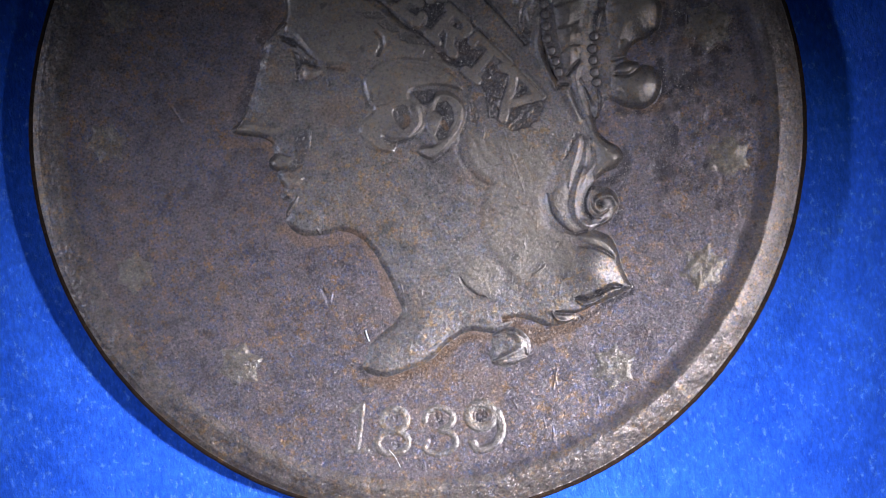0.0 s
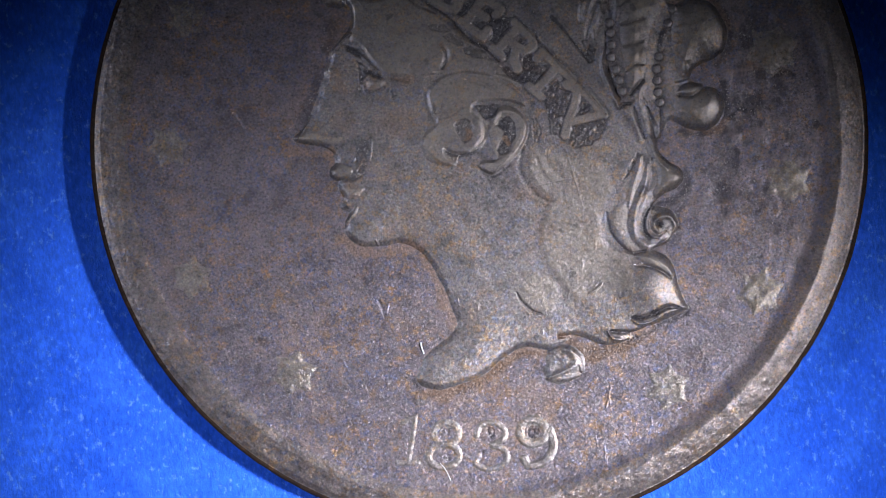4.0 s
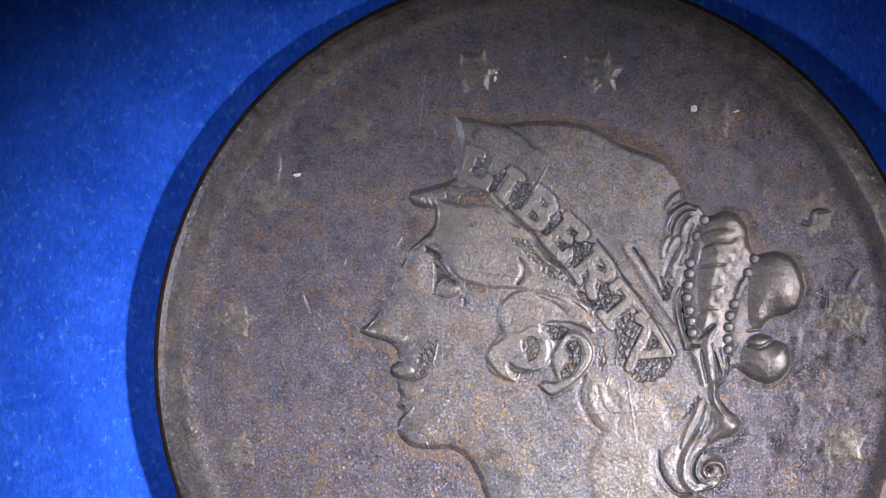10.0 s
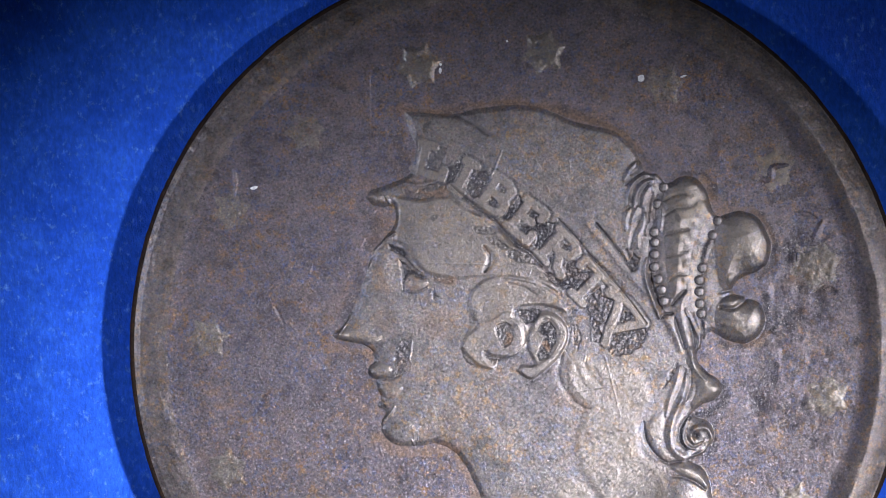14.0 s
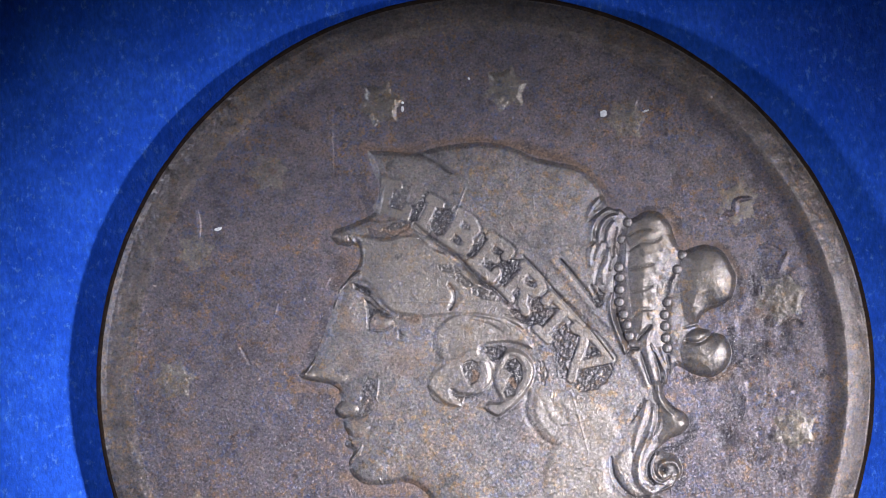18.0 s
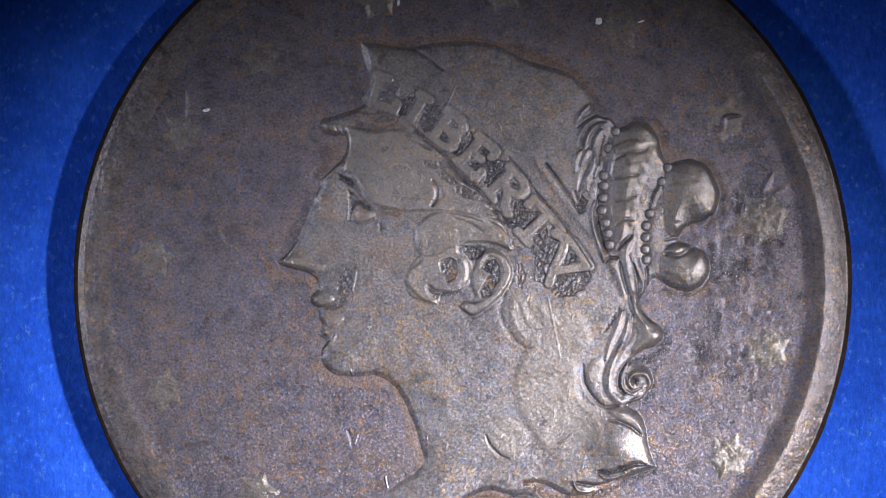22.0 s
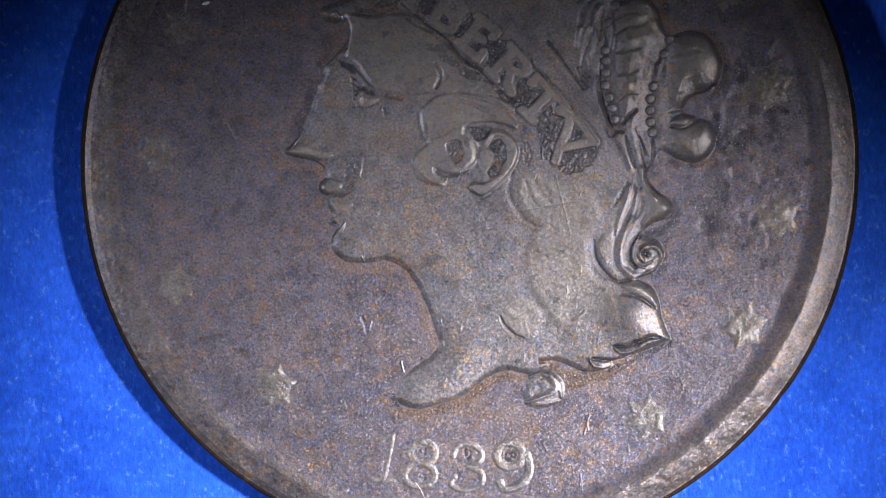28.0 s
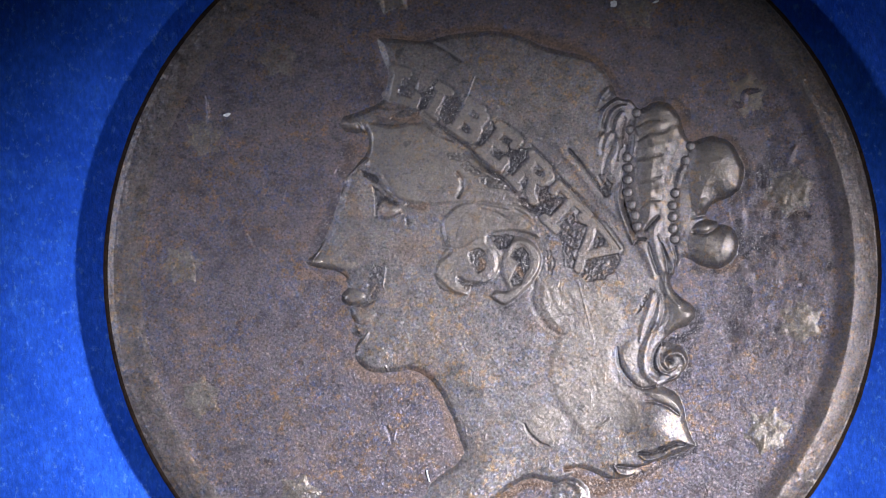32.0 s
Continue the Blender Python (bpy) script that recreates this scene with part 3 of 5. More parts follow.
Z = field_height(X, Y) + FIELD + 0.002 + (0.008 * lumps(X, Y, 22.0, 41) + 0.005 * smooth((R - 12.9) / 0.4) * lumps(X, Y, 50.0, 42, 2) + 0.012 * lumps(X, Y, 8.0, 43)) * smooth((R - 12.4) / 0.4)
part("rim", grid_mesh("rim", X, Y, Z, np.ones((len(rr) - 1, len(aa) - 1), bool)), RIM_MAT, coin, "broad rounded worn rim")
Z0 = Z[-1]
turn = np.concatenate([np.linspace(0, np.pi / 2, 10), np.full(10, np.pi / 2)])
down = np.concatenate([np.zeros(10), np.linspace(0.08, 0.88, 10)])
A2, T2 = np.meshgrid(aa, turn)
D2 = np.repeat(down[:, None], len(aa), 1)
nick = 0.012 * lumps(13 * np.cos(A2), 13 * np.sin(A2), 9.0, 51) - 0.02 * smooth((lumps(13 * np.cos(A2), 13 * np.sin(A2), 14.0, 52) - 0.75) / 0.4)
R2 = 13.58 + (0.17 + nick) * np.sin(T2) - 0.12 * smooth((D2 - 0.7) / 0.2)
Z2 = (Z0[None, :] - 0.20 * (1 - np.cos(T2))) * (1 - D2) + 0.02
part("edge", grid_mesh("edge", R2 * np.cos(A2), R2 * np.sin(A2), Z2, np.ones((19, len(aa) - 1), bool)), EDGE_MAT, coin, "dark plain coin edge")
q = np.linspace(0.05, 13.6, 20)
A3, R3 = np.meshgrid(aa[::16], q)
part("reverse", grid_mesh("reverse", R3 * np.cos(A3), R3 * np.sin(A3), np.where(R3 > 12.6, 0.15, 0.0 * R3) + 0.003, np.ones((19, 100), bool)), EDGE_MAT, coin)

# The head in profile, one worn relief.
FACE = [(-3.64, 8.56), (-3.55, 7.99), (-3.3, 7.29), (-3.39, 6.69), (-3.51, 6.36), (-3.95, 6.14), (-4.52, 5.99), (-4.99, 5.79), (-5.12, 5.52), (-4.95, 5.23), (-4.52, 5.09), (-4.2, 5.14), (-4.18, 4.8), (-4.39, 4.41), (-4.61, 4.06), (-4.94, 3.78), (-5.19, 3.09), (-5.61, 2.12), (-6.13, 1.19), (-6.59, 0.87), (-6.52, 0.65), (-6.01, 0.46), (-5.52, 0.32), (-5.25, 0.07), (-5.2, -0.19), (-5.39, -0.44), (-5.39, -0.72), (-5.16, -0.93)]
JAW = [(-5.12, -1.23), (-5.05, -1.5), (-5.18, -1.7), (-5.11, -1.92), (-4.88, -2.07), (-5.08, -2.36), (-5.09, -2.7), (-4.87, -3.03), (-4.45, -3.28), (-3.75, -3.34), (-3.15, -3.32), (-2.73, -3.5), (-2.39, -3.81), (-2.07, -4.36), (-1.79, -5.08), (-1.58, -5.82), (-1.46, -6.3), (-1.82, -6.65), (-2.39, -7.01), (-2.83, -7.45), (-3.07, -8.08), (-2.87, -8.42), (-2.25, -8.57), (-1.43, -8.45), (-0.59, -8.15), (0.26, -7.61), (0.85, -7.39), (1.32, -7.5)]
BUST = [(1.63, -7.58), (2.15, -7.46), (2.63, -7.17), (3.1, -7.35), (3.58, -7.56), (4.28, -7.54), (4.92, -7.29), (5.48, -7.07), (6.08, -6.8), (6.58, -6.65), (6.78, -6.52), (6.66, -6.1), (6.51, -5.71), (6.47, -5.35), (6.36, -4.85), (6.12, -4.51), (5.75, -4.32)]
BACK = [(6.28, -4.11), (6.68, -3.69), (6.68, -3.19), (6.36, -2.88), (5.98, -2.74), (6.25, -2.52), (6.74, -2.31), (7.1, -1.9), (6.96, -1.48), (6.53, -1.1), (6.31, -0.72), (6.47, -0.4)]
BUN = [(6.49, -0.43), (6.71, 0.05), (7.2, -0.23), (7.88, -0.42), (8.5, -0.09), (8.74, 0.46), (8.61, 1.02), (8.07, 1.36), (7.69, 1.5), (7.91, 1.85), (8.55, 1.98), (8.93, 2.36), (9.1, 2.99), (8.93, 3.63), (8.54, 4.17), (7.91, 4.36), (7.31, 4.26), (7.08, 4.61), (6.91, 5.16), (6.57, 5.57), (6.02, 5.68), (5.57, 5.48), (5.23, 5.79), (4.83, 5.91), (4.55, 6.62), (4.1, 7.22), (3.48, 7.57), (2.34, 7.86), (1.72, 8.23), (0.74, 8.53), (-0.66, 8.56), (-1.76, 8.41), (-2.75, 8.49)]
outline = np.vstack([spline(FACE), spline(JAW), spline(BUST), spline(BACK), spline(BUN)])
outline = outline + 0.030 * np.stack([lumps(outline[:, 0], outline[:, 1], 16.0, 81), lumps(outline[:, 0], outline[:, 1], 16.0, 82)], -1)
head = Sheet(-8.6, 9.6, -9.9, 9.6, 0.022)
base = head.slab(outline, 0.28)
head.h += 0.095 * base + 0.03 * head.slab(outline, 0.6) + 0.05 * head.slab(outline, 1.6)

# face: forehead, brow, eye, nose, lips, chin
head.plate([(-4.11, 5.55), (-3.16, 5.36), (-2.16, 5.45), (-1.19, 4.78), (-0.22, 3.9), (0.94, 2.77), (1.51, 1.83), (0.92, 2.05), (-0.07, 2.32), (-0.86, 2.46), (-1.36, 2.48), (-2.05, 2.46), (-2.84, 2.64), (-3.24, 2.8), (-3.58, 3.26), (-3.77, 3.61), (-4, 3.83), (-4.23, 4.04), (-4.09, 4.71)], 0.040, 0.16)
head.blob(*(-4.03, 2.92), 0.75, 0.40, -70, -0.05)
head.stroke([(-4.15, 4.24), (-4.55, 3.99), (-4.94, 3.66), (-5.12, 3.15), (-5.33, 2.7)], 0.075, 0.11)
head.stroke([(-5.33, 2.7), (-5.65, 1.97), (-5.97, 1.29), (-6.32, 0.8)], 0.05, 0.07)
# Brow crevice and eye socket: their shade is deepened by dark colour.
head.pit([(-4.48, 3.91), (-4.24, 3.84), (-3.96, 3.75), (-3.71, 3.51), (-3.86, 3.31), (-4.09, 3.4), (-4.37, 3.65)], 0.085, 0.92, 0.12)
head.pit([(-4.1, 3.36), (-3.86, 3.23), (-3.47, 2.86), (-3.05, 2.57), (-3.25, 2.5), (-3.68, 2.71), (-3.84, 2.52), (-3.92, 2.12), (-4.05, 2.16), (-4.03, 2.82)], 0.075, 0.85, 0.11)
head.stroke([(-3.85, 3.43), (-3.7, 3.27), (-3.47, 2.98), (-3.24, 2.8)], 0.05, 0.05)
head.dome([(-3.78, 2.47), (-3.6, 2.67), (-3.32, 2.62), (-3.05, 2.47), (-3.3, 2.22), (-3.73, 2.19)], 0.2, 0.035)
head.stroke([(-3.85, 2.18), (-3.46, 2.13), (-3.09, 2.27)], 0.045, 0.05)
head.stroke([(-2.85, 2.56), (-2.55, 2.48), (-2.25, 2.41)], 0.10, -0.04)
head.grime_shade([(-2.89, 2.59), (-2.61, 2.48), (-2.3, 2.39)], 0.06, 0.4, 72)
head.pit([(-3.02, 2.13), (-2.86, 2.17), (-2.79, 1.93), (-2.83, 1.73), (-2.97, 1.83)], 0.02, 0.5, 0.06)
head.stain([(-2.95, 2.59), (-2.61, 2.48), (-2.16, 2.38)], 0.2, 0.8, 401)
head.stain([(-3.6, 2.67), (-3.45, 2.42), (-3.69, 2.27)], 0.16, 0.8, 402)
head.stain([(-4.83, 2.84), (-4.7, 2.54), (-4.72, 2.38)], 0.3, 0.55, 403)
head.stain([(-3.08, 1.4), (-2.29, 1.17), (-2.81, 0.69), (-3.29, 1.2)], 0.4, 0.45, 408)
head.stroke([(-1.06, 3.58), (-0.89, 3.34), (-0.88, 3.02), (-1.09, 2.71)], 0.10, -0.06)
head.grime_shade([(-1.03, 3.54), (-0.88, 3.26), (-0.92, 2.94), (-1.07, 2.73)], 0.05, 0.75, 73)
head.stain([(-1.03, 3.54), (-0.89, 3.38)], 0.12, 0.7, 410)
head.dome([(-6.52, 0.81), (-6.36, 0.94), (-6.12, 0.95), (-5.93, 0.75), (-6, 0.47), (-6.26, 0.44), (-6.47, 0.61)], 0.3, 0.06)
head.blob(*(-5.49, 0.68), 0.55, 0.32, -20, 0.035)
head.plate([(-6.29, 0.93), (-6.5, 0.64), (-5.99, 0.49), (-5.4, 0.32), (-4.96, 0.38), (-4.75, 0.61), (-5.33, 0.84), (-5.92, 1.05)], 0.018, 0.16)
head.plate([(-5.4, -0.45), (-5.21, -0.22), (-4.75, -0.29), (-4.51, -0.54), (-4.72, -0.77), (-5.22, -0.78)], 0.03, 0.10)
head.stroke([(-6.16, 0.32), (-5.8, 0.35), (-5.5, 0.32), (-5.21, 0.13)], 0.10, -0.10)
head.grime_shade([(-6.1, 0.32), (-5.74, 0.27), (-5.43, 0.26), (-5.19, 0.09)], 0.07, 0.75, 1)
head.stain([(-6.3, 0.3), (-6.01, 0.15), (-5.67, 0.18), (-5.21, 0.21)], 0.14, 0.85, 411)
head.stroke([(-5.8, 0.43), (-5.5, 0.4), (-5.21, 0.27)], 0.05, 0.04)
head.grime_shade([(-5.31, 0.03), (-5.4, -0.22), (-5.47, -0.46), (-5.34, -0.82)], 0.06, 0.7, 3)
head.dome([(-5.39, -0.66), (-5.33, -0.38), (-5.08, -0.27), (-4.73, -0.34), (-4.52, -0.57), (-4.7, -0.78), (-5.1, -0.85)], 0.22, 0.025)
head.pit([(-4.44, 0.11), (-4.14, 0.57), (-3.87, 0.49), (-3.82, 0.01), (-4.02, -0.5), (-4.31, -0.85), (-4.58, -0.8), (-4.45, -0.49)], 0.006, 0.42, 0.06)
head.stroke([(-3.77, 0.44), (-3.82, 0.13), (-3.89, -0.23)], 0.035, 0.05)
head.stroke([(-5.22, -0.9), (-4.9, -0.85), (-4.54, -0.85), (-4.1, -0.66)], 0.07, -0.045)
head.grime_shade([(-5.18, -0.89), (-4.84, -0.86), (-4.44, -0.85)], 0.06, 0.5, 2)
head.dome([(-5.13, -1.15), (-4.95, -0.99), (-4.55, -1.04), (-4.16, -1.18), (-4.37, -1.49), (-4.77, -1.56), (-5.02, -1.39)], 0.22, 0.04)
head.pit([(-5.18, -1.38), (-5.04, -1.35), (-4.85, -1.63), (-4.8, -1.87), (-4.94, -1.99), (-5.11, -1.7)], 0.03, 0.75, 0.07)
head.stain([(-4.65, -1.08), (-4.36, -1.25), (-4.56, -1.48)], 0.2, 0.6, 412)
head.pit([(-5.28, -2.26), (-5.15, -2.26), (-5.08, -2.62), (-5.15, -2.92), (-5.3, -2.81), (-5.37, -2.57)], 0.03, 0.7, 0.08)
head.stroke([(-4.99, -2.46), (-4.83, -2.23), (-4.64, -2.04), (-4.52, -1.84)], 0.06, 0.07)
head.blob(*(-4.2, -2.55), 0.8, 0.5, 30, 0.03)
head.stain([(-5.09, -3.08), (-4.62, -3.31), (-4.03, -3.53), (-3.43, -3.47), (-2.93, -3.4), (-2.44, -3.46)], 0.22, 0.8, 413)
head.grime_shade([(-5.09, -3.12), (-4.52, -3.39), (-3.99, -3.57), (-3.43, -3.51)], 0.05, 0.5, 4)
head.stroke([(-3.98, -3.05), (-3.9, -3.25), (-3.87, -3.41)], 0.035, 0.04)
head.stroke([(-3.07, -3.24), (-3.05, -3.44)], 0.03, 0.03)
head.stain([(-2.41, -2.5), (-1.79, -1.93), (-1, -2.15)], 0.5, 0.25, 407)
head.stain([(-3.41, -2.67), (-2.61, -2.6), (-2.42, -3)], 0.4, 0.35, 414)

head.stain([(-3.66, 8.58), (-2.07, 8.39), (-1.47, 8.55), (0.13, 8.6), (1.12, 8.43), (2.49, 7.89), (3.58, 7.54), (4.45, 6.92), (4.79, 6.27)], 0.14, 0.8, 421)
head.grime_shade([(-3.66, 8.58), (-2.07, 8.39), (-1.47, 8.55), (0.13, 8.6), (1.12, 8.43), (2.49, 7.89), (3.58, 7.54), (4.45, 6.92), (4.79, 6.27)], 0.05, 0.4, 75)

# forelock and the hair under the coronet
head.dome([(-5.12, 5.5), (-5.02, 5.76), (-4.74, 5.83), (-4.44, 5.7), (-4.37, 5.44), (-4.53, 5.24), (-4.89, 5.23)], 0.30, 0.05)
head.stroke([(-4.41, 5.56), (-4.27, 5.31), (-4.12, 5.07)], 0.05, 0.06)
head.stroke([(-4.16, 5.01), (-4.13, 4.67), (-4.3, 4.32)], 0.09, -0.05)
head.grime_shade([(-4.16, 5.01), (-4.13, 4.71), (-4.28, 4.36)], 0.07, 0.45, 5)
head.pit([(-3.86, 5.84), (-3.39, 5.67), (-2.9, 5.87), (-2.39, 5.89), (-2.11, 5.77), (-2.52, 5.46), (-3.12, 5.3), (-3.71, 5.46)], 0.030, 0.5)
head.stain([(-3.7, 5.79), (-3.15, 5.64), (-2.76, 5.51), (-2.15, 5.65)], 0.14, 0.8, 415)
head.stroke([(-3.7, 5.97), (-3.14, 5.88), (-2.54, 5.98)], 0.07, 0.03)
head.stroke([(-2.09, 5.78), (-1.72, 5.4), (-1.08, 4.86), (-0.64, 4.49), (-0.03, 3.69), (0.56, 3.27), (0.94, 2.81)], 0.075, -0.075, 0.5)
head.grime_shade([(-2.09, 5.78), (-1.72, 5.4), (-1.08, 4.86), (-0.64, 4.49), (-0.03, 3.69), (0.56, 3.27), (0.94, 2.81)], 0.055, 0.8, 7)
head.stroke([(-1.97, 5.24), (-1.58, 4.93), (-1.15, 4.72)], 0.06, -0.04)
head.grime_shade([(-1.97, 5.24), (-1.54, 4.91), (-1.09, 4.7)], 0.05, 0.45, 74)
head.pit([(-1.48, 4.27), (-1.2, 4.34), (-0.76, 4.25), (-0.57, 3.97), (-0.97, 3.94), (-1.33, 4.07)], 0.022, 0.45)
head.pit([(-0.98, 3.86), (-0.61, 3.97), (-0.3, 3.72), (-0.11, 3.4), (-0.43, 3.4), (-0.74, 3.61)], 0.022, 0.5)
head.pit([(-0.35, 3.4), (0.01, 3.43), (0.48, 3.22), (0.86, 2.77), (0.55, 2.86), (0.11, 2.95), (-0.24, 3.12)], 0.030, 0.6)
head.stroke([(-0.5, 3.8), (-0.23, 3.6), (-0.03, 3.47)], 0.06, 0.05)
head.grime_shade([(-1.75, 1.85), (-1.73, 1.46), (-1.55, 0.89)], 0.035, 0.4, 8)
head.stroke([(-0.27, 2.25), (0.22, 2.07), (0.67, 1.78)], 0.07, -0.03)
head.stroke([(0.83, 2.37), (1.36, 2.2), (1.91, 2.02)], 0.06, -0.03)

# coronet: its front edge, top crease, straps and the hollows round its letters
head.stroke([(-3.65, 8.58), (-2.49, 8.43), (-1.62, 8.17), (-1.13, 7.84), (-0.56, 7.45)], 0.09, -0.05)
head.grime_shade([(-3.65, 8.59), (-2.56, 8.47), (-1.7, 8.22)], 0.09, 0.55, 9)
head.grime_shade([(-1.7, 8.22), (-1.13, 7.84), (-0.71, 7.49)], 0.05, 0.6, 10)
head.stroke([(-3.7, 8.36), (-3.6, 8.14), (-3.51, 7.69)], 0.06, 0.07)
head.stroke([(-3.13, 7.42), (-3.26, 6.81), (-3.53, 6.42)], 0.05, 0.045)
head.grime_shade([(-3.23, 7.39), (-3.34, 6.85), (-3.59, 6.47)], 0.055, 0.75, 11)
head.grime_shade([(-3.87, 7.64), (-3.84, 6.91), (-4.05, 6.26)], 0.12, 0.35, 12)
plain = head.h.copy()
head.stroke([(-2.75, 7.16), (-2.89, 6.83), (-3.02, 6.49)], 0.04, 0.04)
head.pit([(-2.71, 7.16), (-2.47, 7.24), (-2.11, 7.08), (-2.25, 6.54), (-2.39, 6.22), (-2.7, 6.23), (-2.96, 6.39), (-2.86, 6.72)], 0.022, 0.38)
head.pit([(-2.91, 6.5), (-2.57, 6.56), (-2.35, 6.4), (-2.43, 6.22), (-2.74, 6.21), (-2.95, 6.32)], 0.02, 0.5)
head.pit([(-2.3, 6.41), (-1.99, 6.53), (-1.69, 6.84), (-1.52, 6.87), (-1.67, 6.51), (-1.96, 5.96), (-2.17, 5.81), (-2.35, 6.02)], 0.04, 0.85)
head.grime_shade([(-1.55, 6.84), (-1.74, 6.44), (-2.02, 5.91)], 0.04, 0.95, 13)
head.pit([(-1.61, 5.71), (-1.42, 5.99), (-1.17, 6.2), (-0.77, 6.25), (-0.69, 5.94), (-1.1, 5.32), (-1.39, 5.32)], 0.04, 0.75)
head.stroke([(-0.24, 6.9), (-0.53, 6.24), (-0.78, 5.6)], 0.03, 0.035)
head.pit([(-0.89, 5.09), (-0.65, 5.37), (-0.41, 5.16), (-0.54, 4.89), (-0.83, 4.93)], 0.045, 0.85)
head.pit([(-0.43, 5.54), (-0.27, 5.63), (-0.13, 5.49), (-0.22, 5.38), (-0.4, 5.43)], 0.03, 0.6)
head.pit([(-0.21, 5.15), (-0.06, 4.91), (0.3, 5.34), (0.47, 5.14), (0.14, 4.61), (-0.18, 4.4), (-0.41, 4.54), (-0.18, 4.77)], 0.045, 0.85)
head.pit([(0.54, 4.24), (0.52, 4.52), (0.67, 4.69), (1.02, 4.71), (1.09, 4.34), (1.51, 4.27), (1.44, 3.92), (1.11, 3.58), (0.89, 3.34), (0.67, 3.51), (0.84, 3.8), (0.55, 3.66), (0.14, 4.03), (0.3, 4.32), (0.45, 4.19)], 0.045, 0.85)
head.pit([(1.6, 3.4), (1.78, 3.55), (1.98, 3.4), (1.8, 3.22)], 0.045, 0.85)
head.pit([(1.17, 3.06), (1.34, 3.21), (1.53, 3.1), (1.43, 2.86), (1.22, 2.85)], 0.045, 0.85)
head.pit([(1.77, 2.84), (2.18, 2.95), (2.23, 2.5), (2.74, 2.48), (2.45, 2.1), (2.1, 1.82), (1.6, 1.93), (1.19, 2.23), (0.92, 2.63), (1.31, 2.51), (1.54, 2.23), (1.72, 2.35)], 0.05, 0.82)
head.pit([(2.35, 1.47), (2.65, 1.74), (2.96, 1.95), (3.01, 1.64), (3.29, 1.5), (3.48, 1.64), (3.38, 1.14), (3.22, 0.65), (2.81, 0.57), (3.01, 0.03), (3.05, -0.19), (2.57, 0.05), (2.51, 0.69)], 0.055, 0.62)
head.pit([(3.51, 0.71), (3.75, 1.02), (4.04, 0.97), (3.94, 0.69), (3.62, 0.59)], 0.045, 0.7)
head.pit([(3.29, 0.23), (3.57, 0.35), (4.43, 0.42), (4.52, 0.17), (4.25, -0.26), (3.82, -0.52), (3.25, -0.57), (3.02, -0.29)], 0.04, 0.55)
head.grime_shade([(2.28, 1.47), (2.51, 0.9), (2.5, 0.05)], 0.04, 0.8, 14)
head.grime_shade([(3.29, 0.26), (3.72, 0.4), (4.43, 0.44)], 0.04, 0.8, 15)

# the letters on the coronet: dirt packed round them, their tops level with it
GLYPHS = {
    "L": [[(0.2, 1), (0.2, 0)], [(0.0, 0.04), (0.95, 0.04)], [(0.95, 0.04), (0.95, 0.3)], [(0, 1), (0.45, 1)]],
    "I": [[(0.5, 1), (0.5, 0)], [(0.1, 1), (0.9, 1)], [(0.1, 0), (0.9, 0)]],
    "B": [[(0.15, 1), (0.15, 0)], [(0, 1), (0.6, 1), (0.85, 0.85), (0.8, 0.6), (0.5, 0.52), (0.2, 0.52)], [(0.5, 0.52), (0.9, 0.4), (0.95, 0.15), (0.65, 0), (0, 0)]],
    "E": [[(0.15, 1), (0.15, 0)], [(0, 1), (0.9, 1), (0.9, 0.78)], [(0, 0), (0.95, 0), (0.95, 0.25)], [(0.15, 0.52), (0.65, 0.52)]],
    "R": [[(0.15, 1), (0.15, 0)], [(0, 1), (0.65, 1), (0.88, 0.82), (0.8, 0.58), (0.5, 0.5), (0.2, 0.5)], [(0.5, 0.5), (0.75, 0.1), (1.0, 0.0)], [(0, 0), (0.35, 0)]],
    "T": [[(0.5, 1), (0.5, 0)], [(0, 0.75), (0, 1), (1, 1), (1, 0.75)], [(0.3, 0), (0.7, 0)]],
    "Y": [[(3.61, 1.57), (3.48, 1.1), (3.18, 0.47), (3, -0.04)], [(3.61, 1.57), (4, 1.2), (4.41, 0.55)], [(3.21, 0.39), (3.85, 0.49), (4.41, 0.55)], [(3.22, 1.74), (3.45, 1.57)]],
}
SHAPES = {}
for char, (ox, oy), turn, tall, wide in (("L", (-3.42, 6.44), -22, 1.0, 1.15), ("I", (-2.12, 5.75), -33, 1.08, 0.5), ("B", (-1.19, 5.16), -37, 1.12, 0.95), ("E", (-0.22, 4.28), -41, 1.15, 0.95),
                                         ("R", (0.78, 3.24), -46, 1.2, 1.15), ("T", (1.62, 2.14), -48, 1.2, 1.45), ("Y", (2.62, 0.95), -50, 1.2, 1.4)):
    ca, sa = np.cos(radians(turn)), np.sin(radians(turn))
    sh = Sheet(ox - 1.2, ox + 2.6, oy - 1.9, oy + 2.0, 0.022)
    q, far = np.full(sh.h.shape, 9.0), np.full(head.h.shape, 9.0)
    for line in GLYPHS[char]:
        pts = np.array([(ox + ca * u * wide - sa * v * tall, oy + sa * u * wide + ca * v * tall) for u, v in line] if char != "Y" else line)
        q = np.minimum(q, sh.reach(pts, 0.3))
        far = np.minimum(far, head.reach(pts, 0.5))
    SHAPES[char] = sh, q
    packed = smooth((0.30 - far) / 0.10) * (0.5 if char == "L" else 0.6)
    top = smooth((0.19 - far) / 0.05)
    head.h += packed * (-0.022 + 0.008 * lumps(head.x, head.y, 40.0, 3, 2) + 0.008 * lumps(head.x, head.y, 95.0, 5, 1))
    head.dirt_shade = np.maximum(head.dirt_shade, packed * np.clip(0.75 + 0.6 * lumps(head.x, head.y, 18.0, 6, 2), 0, 1)) * (1 - top)
    head.h += (plain - head.h) * top
